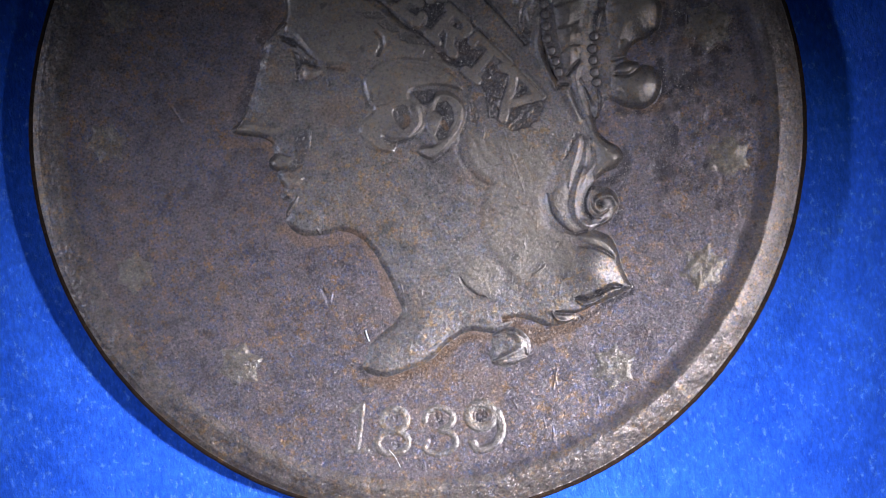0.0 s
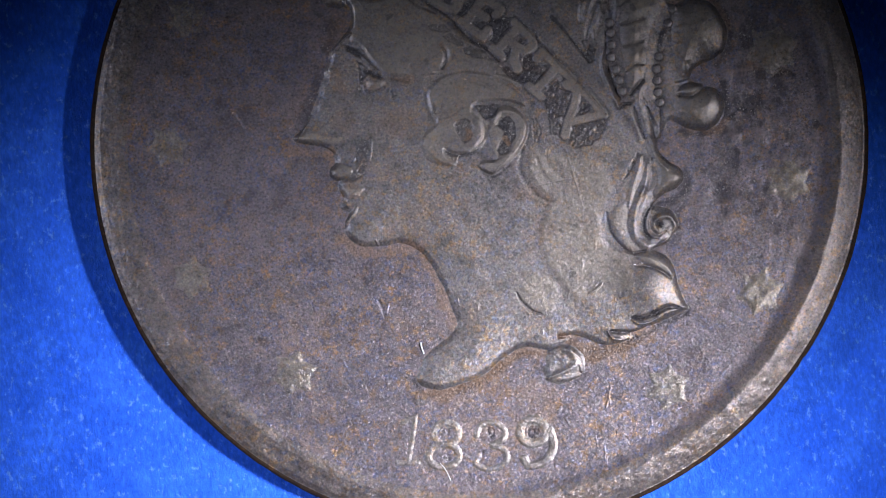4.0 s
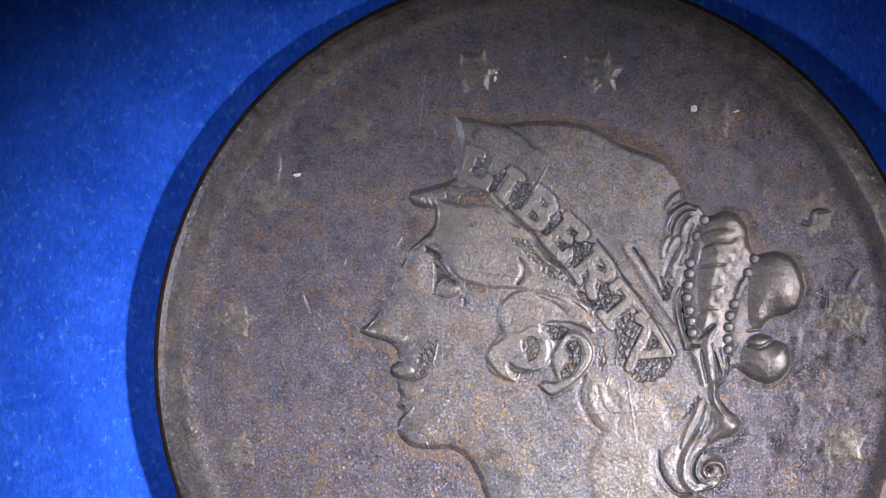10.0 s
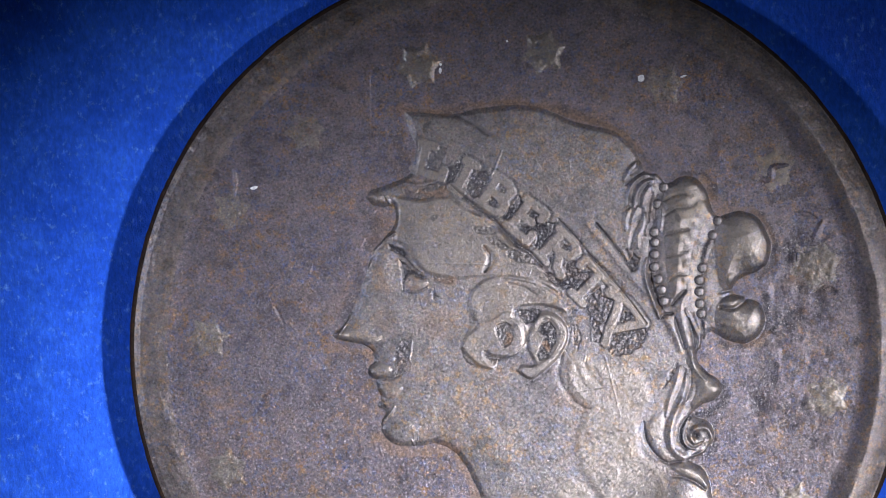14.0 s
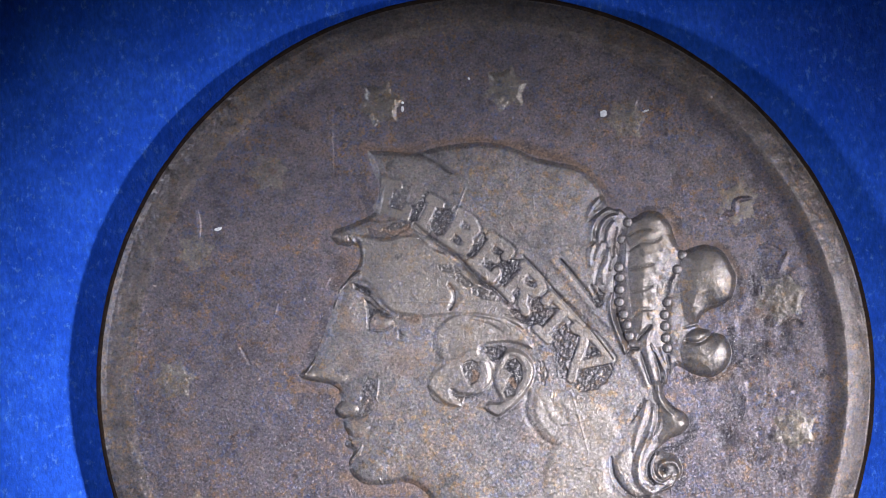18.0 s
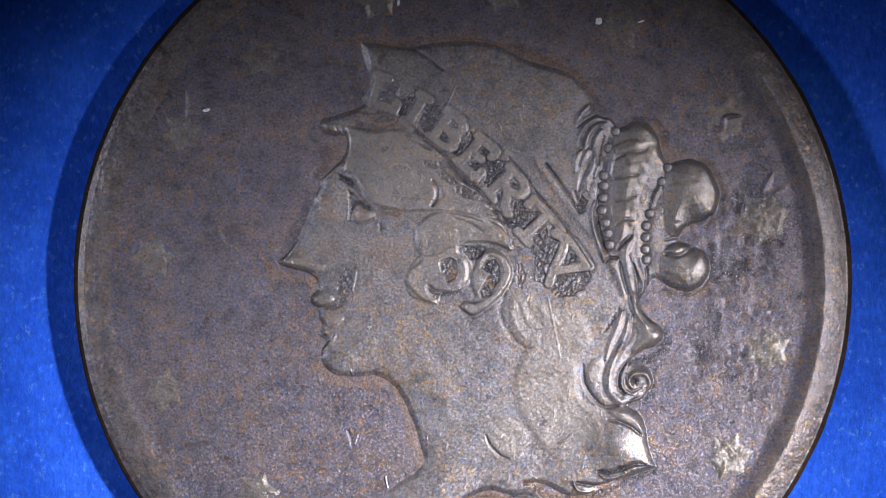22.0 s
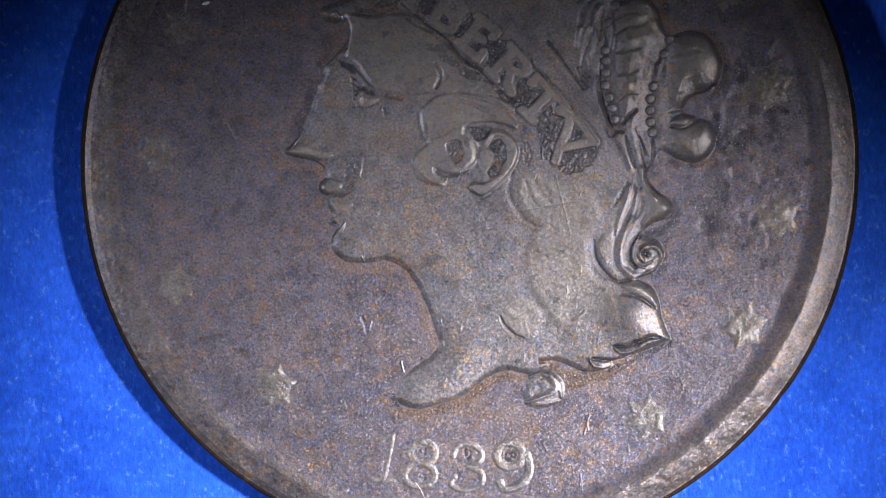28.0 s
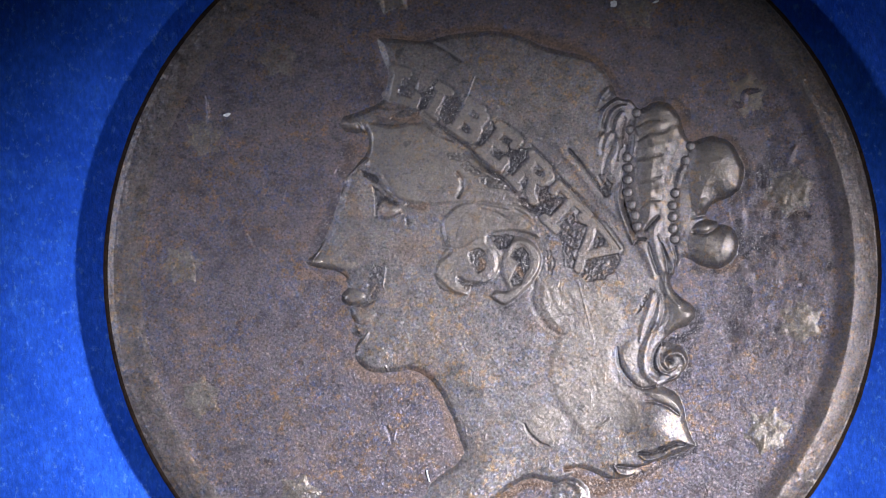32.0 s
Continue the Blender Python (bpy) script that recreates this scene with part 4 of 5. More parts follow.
head.stroke([(1.64, 4.36), (2.24, 3.63), (2.67, 3.02), (3.17, 2.39), (3.61, 1.84), (4.04, 1.22), (4.47, 0.56)], 0.05, -0.055, 0.6)
head.grime_shade([(1.64, 4.36), (2.24, 3.63), (2.67, 3.02), (3.17, 2.39), (3.61, 1.84), (4.04, 1.22), (4.47, 0.56)], 0.04, 0.7, 16)
head.stroke([(2.62, 4.14), (3.09, 3.56), (3.55, 2.9), (4.01, 2.24), (4.48, 1.65)], 0.15, 0.025)
head.stroke([(2.94, 4.14), (3.37, 3.56), (3.78, 2.96), (4.1, 2.45)], 0.06, -0.06)
head.grime_shade([(2.94, 4.14), (3.37, 3.56), (3.78, 2.96), (4.1, 2.45)], 0.05, 0.75, 17)
head.pit([(3.93, 2.67), (4.13, 3.08), (4.4, 2.86), (4.33, 2.51), (4.15, 2.36), (4.01, 2.42)], 0.045, 0.75)
head.stroke([(4.55, 2.43), (4.58, 1.93), (4.83, 1.21), (4.93, 0.75)], 0.07, 0.05, 0.6)
head.stroke([(-0.24, 6.9), (-0.47, 6.42), (-0.69, 5.92)], 0.025, 0.02)
head.stroke([(4.8, 3.43), (4.74, 2.23), (4.97, 1.23), (5.19, 0.72)], 0.08, -0.06)

# braid before the knot
for lock in ([(4.05, 4.72), (4.14, 5.21), (4.41, 5.56), (4.81, 5.77), (5.17, 5.68), (5.36, 5.45)], [(4.3, 4.69), (4.42, 5.13), (4.67, 5.46), (4.97, 5.57)], [(4.6, 4.7), (4.69, 5.06), (4.9, 5.33)], [(3.94, 3.91), (3.99, 4.3), (4.14, 4.6)], [(4.36, 3.22), (4.37, 3.63), (4.54, 3.93), (4.65, 4.4)],
             [(5.15, 3.79), (5.25, 4.3), (5.22, 4.72)], [(4.15, 4.1), (4.29, 4.41), (4.44, 4.65)], [(4.01, 5.62), (4.2, 5.93), (4.47, 6.22)], [(4.26, 5.81), (4.5, 6.02), (4.69, 6.23)], [(4.65, 3.69), (4.76, 4.08), (4.87, 4.43)]):
    head.stroke(lock, 0.090, 0.062)
for k, gap in enumerate(([(4.21, 4.85), (4.36, 5.37), (4.73, 5.63), (5.01, 5.62)], [(4.5, 4.7), (4.58, 5.12), (4.82, 5.45)], [(4.08, 3.23), (4.23, 3.74), (4.44, 4.13)], [(4.78, 4.12), (4.82, 4.64), (4.97, 5.11)], [(4.06, 4.62), (4.23, 4.75), (4.19, 5.05)], [(5, 4.19), (5.06, 4.63), (5.15, 5.02)], [(4.05, 5.46), (4.37, 5.72), (4.74, 5.91)], [(3.94, 3.17), (4.05, 2.83), (4.2, 2.57)])):
    head.stroke(gap, 0.075, -0.055)
    head.grime_shade(gap, 0.04, 0.55, 84 + k)

# knot of hair: three swelling lobes
head.pad([(5.43, 5.25), (5.72, 5.54), (6.13, 5.71), (6.52, 5.66), (6.89, 5.41), (7.1, 4.96), (7.1, 4.52), (6.92, 4.29), (6.75, 3.94), (6.46, 3.55), (6.24, 3.06), (6.15, 2.56), (6.03, 2.01), (5.88, 1.62), (5.59, 1.33), (5.36, 1.53), (5.3, 2.23), (5.29, 3.03), (5.27, 3.83), (5.32, 4.62)], 0.75, 0.105)
head.pad([(7.16, 3.85), (7.35, 4.14), (7.75, 4.33), (8.19, 4.37), (8.62, 4.1), (8.91, 3.67), (9.01, 3.11), (8.92, 2.62), (8.71, 2.31), (8.36, 2.2), (8.01, 2.19), (7.8, 2.04), (7.69, 1.76), (7.47, 1.57), (7.19, 1.66), (7.07, 2.18), (7.06, 2.97)], 0.85, 0.14)
head.pad([(7.06, 1.14), (7.46, 1.39), (7.82, 1.36), (8.07, 1.13), (8.35, 1.14), (8.6, 0.92), (8.69, 0.54), (8.58, 0.06), (8.25, -0.27), (7.81, -0.39), (7.33, -0.22), (7.01, 0.09), (6.9, 0.59)], 0.80, 0.155)
head.blob(*(8.43, 3.03), 0.50, 0.75, -20, 0.05)
head.blob(*(8.27, 0.51), 0.42, 0.50, 10, 0.04)
head.dome([(7.32, 2.01), (7.53, 2.2), (7.8, 2.08), (7.75, 1.76), (7.47, 1.61)], 0.25, 0.07)
head.dome([(7.06, 1.06), (7.26, 1.32), (7.66, 1.4), (7.94, 1.26), (7.77, 1.02), (7.41, 0.91)], 0.22, 0.075)
head.stroke([(7.77, 1.72), (8.12, 1.89), (8.44, 2.08), (8.76, 2.26)], 0.15, -0.09)
head.grime_shade([(7.79, 1.72), (8.16, 1.87), (8.52, 2.05), (8.83, 2.28)], 0.11, 0.7, 45)
head.stroke([(7.09, 0.98), (7.53, 0.89), (7.93, 1.08), (8.1, 1.27)], 0.07, -0.08)
head.grime_shade([(7.17, 0.94), (7.57, 0.89), (7.95, 1.1)], 0.04, 0.45, 46)
head.stroke([(7.07, 1.46), (7.39, 1.53), (7.67, 1.56)], 0.06, -0.05)
for x, y in ((6.94, 4.97), (6.73, 4.54), (6.6, 4.22), (6.43, 3.91), (6.3, 3.55), (6.16, 3.12), (6.03, 2.57), (5.95, 2.05)):
    head.blob(x, y, 0.15, 0.24, 30, 0.045)
for k, crease in enumerate(([(5.37, 4.3), (5.77, 4.53), (6.21, 4.55), (6.49, 4.66)], [(5.38, 4.82), (5.79, 5), (6.14, 4.99)], [(5.36, 2.83), (5.72, 2.9), (6.04, 2.97)], [(5.37, 1.99), (5.7, 2.2), (5.98, 2.17)], [(5.34, 3.62), (5.74, 3.69), (6.18, 3.76)])):
    head.stroke(crease, 0.065, -0.045)
    head.grime_shade(crease, 0.035, 0.35, 80 + k)
for strand in ([(5.63, 5.25), (6.03, 5.35), (6.51, 5.26)], [(5.49, 4.57), (5.9, 4.76), (6.42, 4.9)], [(5.47, 3.94), (5.84, 4.05), (6.28, 4.15)], [(5.45, 3.22), (5.81, 3.29), (6.09, 3.36)], [(5.47, 2.43), (5.75, 2.54), (5.99, 2.57)], [(7.27, 2.77), (7.7, 2.64), (8.22, 2.74)], [(7.29, 3.33), (7.72, 3.35), (8.24, 3.45)], [(7.15, 0.38), (7.55, 0.25), (7.9, -0.08)]):
    head.stroke(strand, 0.13, 0.022)
for k, line in enumerate(([(5.38, 5.37), (5.14, 4.82), (4.94, 4.19), (4.89, 3.24), (4.87, 2.52), (5.01, 1.84), (5.19, 1.2)], [(7.29, 4.2), (6.97, 3.53), (6.71, 2.87), (6.46, 2.24), (6.39, 1.4), (6.45, 0.64)])):
    head.stroke(line, 0.20, -0.05, 0.7)
    head.grime_shade(line, 0.13, 0.50, 40 + k)
head.stroke([(6.93, 3.34), (6.76, 2.98), (6.63, 2.63)], 0.11, 0.06)
# Dark outline of the knot: grime plus the shade of its steep edge, as colour.
for k, line in enumerate(([(5.72, 5.54), (6.17, 5.75), (6.6, 5.69), (6.99, 5.36), (7.17, 4.76)], [(7.15, 4.01), (7.68, 4.37), (8.2, 4.43), (8.7, 4.16), (8.99, 3.63), (9.09, 3.01)], [(6.96, -0.01), (7.41, -0.34), (7.88, -0.47), (8.33, -0.33), (8.61, -0.02)])):
    head.grime_shade(line, 0.085, 0.85, 47 + k)
head.stain([(5.84, 5.64), (6.25, 5.75), (6.64, 5.65)], 0.10, 0.5, 416)
head.stain([(7.02, -0.09), (7.51, -0.38), (8.1, -0.44)], 0.12, 0.7, 417)

# hair falling from the knot to the neck
head.stroke([(4.64, 2.81), (4.53, 2.42), (4.59, 1.86), (4.77, 1.25), (4.96, 0.73)], 0.07, 0.07, 0.6)
head.stroke([(4.91, 1.05), (5.25, 0.6), (5.49, 0.12), (5.62, -0.4)], 0.15, 0.055, 0.6)
head.stroke([(5.91, 1.46), (5.72, 1.07), (5.78, 0.43), (5.92, -0.21), (6.05, -0.7)], 0.13, 0.085, 0.6)
head.stroke([(5.88, 0.94), (6.1, 0.42), (6.34, -0.11), (6.25, -0.42)], 0.075, 0.08)
head.stroke([(6.54, 0.34), (6.57, 0), (6.63, -0.36)], 0.10, 0.07)
head.stroke([(6.21, 0.81), (6.32, 0.41), (6.45, 0.05)], 0.07, 0.05)
for k, line in enumerate(([(5.51, 0.67), (5.62, 0.19), (5.78, -0.41)], [(5.43, 1.15), (5.67, 1.41), (5.92, 1.62)], [(5.97, 0.66), (6.09, 0.18), (6.14, -0.38)], [(6.44, 0.49), (6.45, 0.09), (6.41, -0.39)], [(5.01, 0.69), (5.14, 0.84), (5.42, 0.84)], [(4.74, 2.25), (4.85, 1.65), (5.07, 1.05)])):
    head.stroke(line, 0.065, -0.085)
    head.grime_shade(line, 0.05, 0.6, 50 + k)
head.pad([(5.86, -0.41), (6.14, -0.38), (6.3, -0.98), (6.68, -1.43), (6.97, -1.76), (7.02, -2.08), (6.79, -2.29), (6.35, -2.38), (5.99, -2.58), (5.88, -2.36), (6.09, -1.97), (6.03, -1.37), (5.82, -0.89)], 0.42, 0.11)
head.blob(*(6.73, -1.91), 0.25, 0.25, 0, 0.05)
head.stroke([(5.89, -0.49), (6.11, -1.18), (6.46, -1.58)], 0.06, 0.04)

# the spiral curl and the locks on the shoulder
for k, line in enumerate(([(6.29, -0.5), (6.28, -0.9), (6.53, -1.29), (6.96, -1.5), (7.1, -2), (6.89, -2.39), (6.27, -2.55)], [(6.27, -2.55), (5.86, -2.78), (5.56, -3.07), (5.43, -3.38), (5.44, -3.7), (5.63, -3.95)])):
    head.stroke(line, 0.09, -0.07)
    head.grime_shade(line, 0.085, 0.85, 56 + k)
head.pit([(5.47, -0.8), (5.56, -0.96), (5.35, -1.35), (5.1, -1.66), (4.86, -1.85), (4.99, -1.5), (5.24, -1.15)], 0.030, 0.6, 0.06)
head.stroke([(5.58, -1.04), (5.42, -1.55), (5.17, -2.14), (4.99, -2.73)], 0.09, 0.06)
head.stroke([(5.79, -1.36), (5.65, -1.96), (5.4, -2.43)], 0.08, 0.06)
head.stroke([(5.71, -1.26), (5.58, -1.72), (5.36, -2.15)], 0.05, -0.05)
head.stroke([(5.95, -1.17), (5.92, -1.73), (5.72, -2.24)], 0.06, -0.06)
head.grime_shade([(5.68, -1.04), (5.87, -1.27), (5.94, -1.57)], 0.07, 0.6, 58)
head.stroke([(5.6, -2.23), (5.27, -2.78), (5.09, -3.45), (5.21, -3.97), (5.62, -4.24), (6.1, -4.16)], 0.16, 0.115, 0.6)
head.stroke([(5.9, -4.23), (6.38, -3.97), (6.57, -3.58), (6.39, -3.25), (6.01, -3.24), (5.8, -3.47), (5.91, -3.72)], 0.10, 0.095, 0.55)
head.stroke([(5.78, -2.84), (5.53, -3.31), (5.63, -3.79), (5.95, -3.96)], 0.06, 0.06)
head.stroke([(5.69, -3.23), (5.68, -3.59), (5.91, -3.84), (6.23, -3.73)], 0.05, -0.05)
head.blob(*(6, -3.48), 0.10, 0.10, 0, -0.10)
head.grime_shade([(5.92, -3.42), (6.04, -3.54)], 0.09, 0.8, 59)
head.grime_shade([(5.57, -3.25), (5.6, -3.65), (5.79, -3.87)], 0.05, 0.5, 61)
head.plate([(4.96, -2.43), (4.55, -2.62), (4.22, -3.01), (4.25, -3.51), (4.51, -3.97), (4.9, -4.32), (5.26, -4.29), (4.99, -3.83), (4.93, -3.33), (5.03, -2.83)], 0.02, 0.22)
head.stroke([(4.19, -2.91), (4.23, -3.51), (4.51, -4.03), (4.94, -4.38), (5.42, -4.36)], 0.065, -0.075)
head.grime_shade([(4.22, -3.07), (4.25, -3.51), (4.51, -3.99), (4.94, -4.36), (5.38, -4.36)], 0.05, 0.6, 62)
head.pad([(5.01, -4.5), (5.5, -4.36), (5.89, -4.45), (6.22, -4.84), (6.4, -5.28), (6.28, -5.38), (5.87, -5.07), (5.4, -4.85)], 0.30, 0.10)
head.stroke([(5.04, -4.84), (5.48, -4.92), (5.83, -5.09), (6.22, -5.4)], 0.06, -0.06)
head.grime_shade([(5.16, -4.87), (5.64, -4.98), (6.14, -5.36)], 0.05, 0.5, 63)
head.grime_shade([(6.21, -4.48), (6.43, -4.97), (6.49, -5.53)], 0.10, 0.7, 64)
head.blob(*(5.49, -5.68), 0.78, 0.95, 25, 0.21)
head.stroke([(4.72, -6.66), (5.16, -6.68), (5.6, -6.55), (6.01, -6.41), (6.33, -6.44)], 0.085, -0.13)
head.grime_shade([(4.76, -6.66), (5.2, -6.67), (5.64, -6.53), (6.05, -6.41)], 0.075, 0.85, 20)
head.stroke([(4.72, -6.72), (4.95, -6.89), (5.35, -6.87), (5.67, -6.73)], 0.05, 0.07)
head.stroke([(3.94, -7.06), (4.38, -7.14), (4.87, -7.17), (5.34, -6.95)], 0.085, -0.10)
head.grime_shade([(3.98, -7.06), (4.42, -7.12), (4.9, -7.15), (5.3, -6.97)], 0.06, 0.75, 21)
head.stroke([(3.83, -7.03), (4.01, -7.32), (4.52, -7.41), (4.93, -7.29)], 0.07, 0.09)
head.stroke([(2.9, -7.27), (3.32, -7.53), (3.87, -7.67), (4.51, -7.59), (5, -7.37)], 0.09, -0.10)
head.grime_shade([(2.94, -7.31), (3.36, -7.55), (3.87, -7.67), (4.56, -7.57)], 0.07, 0.8, 22)
head.stroke([(2.86, -7.3), (3.01, -7.47), (3.28, -7.6)], 0.06, 0.08)
head.stroke([(2.11, -7.07), (2.51, -7.11), (2.77, -7.5), (2.99, -7.83), (3.39, -7.79)], 0.12, -0.12)
head.grime_shade([(2.15, -7.07), (2.51, -7.11), (2.77, -7.5), (3.03, -7.83)], 0.11, 0.85, 23)
head.stain([(2.19, -7.07), (2.58, -7.21), (2.86, -7.66)], 0.15, 0.7, 418)
head.grime_shade([(6.19, -6.68), (6.48, -6.53), (6.64, -6.5)], 0.10, 0.5, 24)
head.stroke([(0.78, -5.41), (0.91, -5.71), (1.25, -6.07), (1.56, -6.2)], 0.05, -0.055)
head.plate([(0.77, -5.31), (0.87, -5.71), (1.21, -6.06), (1.64, -6.25), (2.24, -6.08), (2.29, -5.08), (1.52, -4.65), (0.91, -4.91)], 0.010, 0.30)
head.grime_shade([(0.8, -5.45), (0.94, -5.75), (1.29, -6.07)], 0.03, 0.4, 65)
head.stroke([(3.3, -5.65), (3.54, -5.55), (3.79, -5.36)], 0.04, 0.04)

# the two curls by the ear
head.plate([(-1.71, 1.85), (-1.47, 2.2), (-1.02, 2.51), (-0.26, 2.56), (0.53, 2.38), (1.23, 1.96), (1.73, 1.35), (1.68, 1.07), (1.17, 1.29), (0.66, 1.38), (0.02, 1.32), (-0.11, 1.09), (0.12, 0.82), (0.21, 0.48), (0.16, 0.1), (-0.15, -0.19), (-0.45, -0.36), (-0.79, -0.36), (-1.06, -0.28), (-1.22, -0.15), (-1.11, -0.43), (-0.88, -0.7), (-1.06, -0.79), (-1.4, -0.68), (-1.78, -0.37), (-2.01, -0.09), (-2.09, 0.15), (-1.96, 0.45), (-1.67, 0.7), (-1.49, 0.87), (-1.64, 1.17)], 0.048, 0.15)
# two flat curls before the ear
head.plate([(-1.61, 0.93), (-2.02, 0.23), (-2.02, -0.24), (-1.76, -0.54), (-1.31, -0.68), (-0.87, -0.7), (-0.72, -0.39), (-0.22, -0.34), (0.24, -0), (0.37, 0.57), (0.02, 1.15), (-0.49, 1.29), (-0.96, 1.02)], 0.022, 0.09)
head.plate([(-0.18, -0.86), (0.26, -1.16), (0.71, -1.02), (1.37, -0.48), (1.75, 0.32), (1.52, 0.95), (0.98, 1.24), (0.55, 1), (0.55, 0.62), (0.92, 0.9), (1.23, 0.71), (1.35, 0.24), (0.98, -0.4), (0.45, -0.65), (-0.02, -0.71)], 0.022, 0.09)
head.pit([(-0.87, 0.71), (-0.71, 0.85), (-0.41, 0.92), (-0.18, 0.77), (-0.17, 0.37), (-0.34, 0.06), (-0.54, -0.01), (-0.75, 0.23)], 0.045, 0.6)
head.stain([(-0.44, 0.52), (-0.33, 0.32), (-0.49, 0.14)], 0.12, 0.9, 419)
head.pit([(-1.32, -0.19), (-1.05, -0.34), (-0.71, -0.43), (-0.8, -0.6), (-1.11, -0.53)], 0.02, 0.5)
head.grime_shade([(-1.3, -0.15), (-0.99, -0.34), (-0.45, -0.4), (-0.09, -0.23)], 0.035, 0.7, 30)
head.pit([(-0.1, 1.31), (0.2, 1.26), (0.6, 1.34), (0.85, 1.18), (0.68, 0.88), (0.28, 0.78), (0.05, 1.04)], 0.040, 0.75)
head.plate([(0.5, 0.83), (0.65, 1.06), (0.99, 1.17), (1.33, 1.06), (1.62, 0.79), (1.76, 0.39), (1.65, -0.04), (1.34, -0.47), (0.95, -0.82), (0.58, -1.1), (0.32, -1.2), (-0.01, -1.01), (-0.1, -0.76), (0.08, -0.59), (0.44, -0.64), (0.29, -0.2), (0.23, 0.3)], 0.055, 0.14)
head.pit([(0.61, 0.55), (0.8, 0.8), (1.12, 0.81), (1.31, 0.57), (1.34, 0.17), (1.21, -0.13), (1.07, -0.22), (0.98, -0.46), (0.66, -0.57), (0.49, -0.36), (0.75, -0.01), (0.86, 0.28)], 0.060, 0.8)
head.stroke([(0.84, 0.66), (1.04, 0.33), (1.05, -0.02)], 0.05, 0.05)
head.stain([(0.9, 0.06), (1.01, -0.14)], 0.10, 0.8, 420)
head.grime_shade([(-0.11, -0.82), (0.06, -1.11), (0.34, -1.26), (0.66, -1.13), (1.07, -0.82)], 0.04, 0.6, 31)
head.grime_shade([(1.82, 0.43), (1.69, -0.12), (1.35, -0.55)], 0.04, 0.55, 32)
head.grime_shade([(-2.05, 0.03), (-1.82, -0.37), (-1.44, -0.7)], 0.03, 0.45, 33)
head.pit([(1.87, 0.65), (2.07, 0.7), (2.22, 0.24), (2.08, -0.25), (1.84, -0.25)], 0.018, 0.40, 0.07)
head.stroke([(1.44, -0.47), (1.3, -1.03), (1.48, -1.59), (1.83, -2.04), (2.1, -2.28)], 0.11, -0.02)
head.grime_shade([(1.34, -1.03), (1.52, -1.59), (1.87, -2.06)], 0.04, 0.4, 34)
head.plate([(1.52, -0.52), (1.94, -0.33), (3.02, -0.64), (4.05, -0.95), (4.65, -2.13), (4.15, -2.91), (4.23, -4), (4.82, -4.48), (4.89, -5.91), (2.86, -5.93), (2.24, -5.23), (1.83, -4.53), (1.63, -3.72), (1.76, -2.93), (2.1, -2.28), (1.79, -2), (1.51, -1.43)], 0.018, 0.32)
head.stroke([(1.93, -0.75), (2.05, -1.25), (2.32, -1.62)], 0.09, -0.012)
head.stroke([(1.66, -1.04), (1.84, -1.48), (2.15, -1.93)], 0.09, 0.010)
head.stroke([(2.23, -0.7), (2.41, -1.16), (2.76, -1.51)], 0.10, -0.011)
head.stroke([(2.62, -0.77), (2.91, -1.18), (3.3, -1.39)], 0.11, 0.009)
head.stain([(1.39, -2.02), (1.88, -2.24), (1.77, -2.63)], 0.35, 0.4, 406)
head.blob(*(0.62, -1.01), 2.2, 2.6, 20, 0.04)

for k in range(30):
    x, y = rng.uniform(-5.5, 6), rng.uniform(-7.5, 7.5)
    head.stain([(x, y), (x + rng.gauss(0, 0.35), y + rng.gauss(0, 0.35)), (x + rng.gauss(0, 0.6), y + rng.gauss(0, 0.6))], rng.uniform(0.15, 0.4), rng.uniform(0.12, 0.35), 560 + k)
head.dirt_shade = np.maximum(head.dirt_shade, 0.5 * smooth((lumps(head.x, head.y, 17.0, 94, 2) - 0.92) / 0.25))
ticks(head, 90, -6, 7, -8, 8, 12)
for line in ([(-3.1, 3.12), (-1.71, 3.01), (-0.13, 2.84)], [(1.75, -1.73), (2.75, -1.61), (3.65, -1.5)], [(2.95, -0.43), (3.16, -1.47), (3.4, -2.68)], [(3.37, -5.62), (3.54, -5.41), (3.73, -5.23)], [(4.29, -5.92), (4.16, -6.44)], [(-3.73, -2.75), (-3.8, -3.34)], [(-3.89, -2.88), (-3.88, -3.28)], [(2.2, 5.7), (2.72, 6.15)]):
    head.stroke(line, 0.022, 0.010)
z = field_height(head.x, head.y) * (1 - 0.6 * base) + FIELD + head.h * np.minimum(base * 3, 1) - 0.004
z += (0.004 * lumps(head.x, head.y, 5.0, 31) + 0.003 * lumps(head.x, head.y, 15.0, 32) + 0.0014 * lumps(head.x, head.y, 48.0, 33, 2)) * base
part("portrait", grid_mesh("portrait", head.x, head.y, z, (base > 0)[:-1, :-1], np.clip(1.05 * head.dirt_shade, 0, 0.94) * base, head.rust, head.polish * base), RELIEF_MAT, coin, "worn raised profile head in copper relief")


def ground(x, y):
    """Height of the head's surface at a place."""
    i = np.clip(np.rint((np.asarray(y) - head.y0) / head.step).astype(int), 0, z.shape[0] - 1)
    j = np.clip(np.rint((np.asarray(x) - head.x0) / head.step).astype(int), 0, z.shape[1] - 1)
    return z[i, j]


def raised(name, sheet, shape, height, floor, label="", mat_used=None, shine=0.8):
    """A raised figure: shape is 0 to 1 on the sheet, standing on the floor heights."""
    zz = floor + height * shape - 0.003
    wide = shape > 0
    cells = wide[:-1, :-1] | wide[1:, :-1] | wide[:-1, 1:] | wide[1:, 1:]
    return part(name, grid_mesh(name, sheet.x, sheet.y, zz, cells, polish=np.clip(shape, 0, 1) * shine), mat_used or RELIEF_MAT, coin, label)


# beads: two strings
bead_me = None
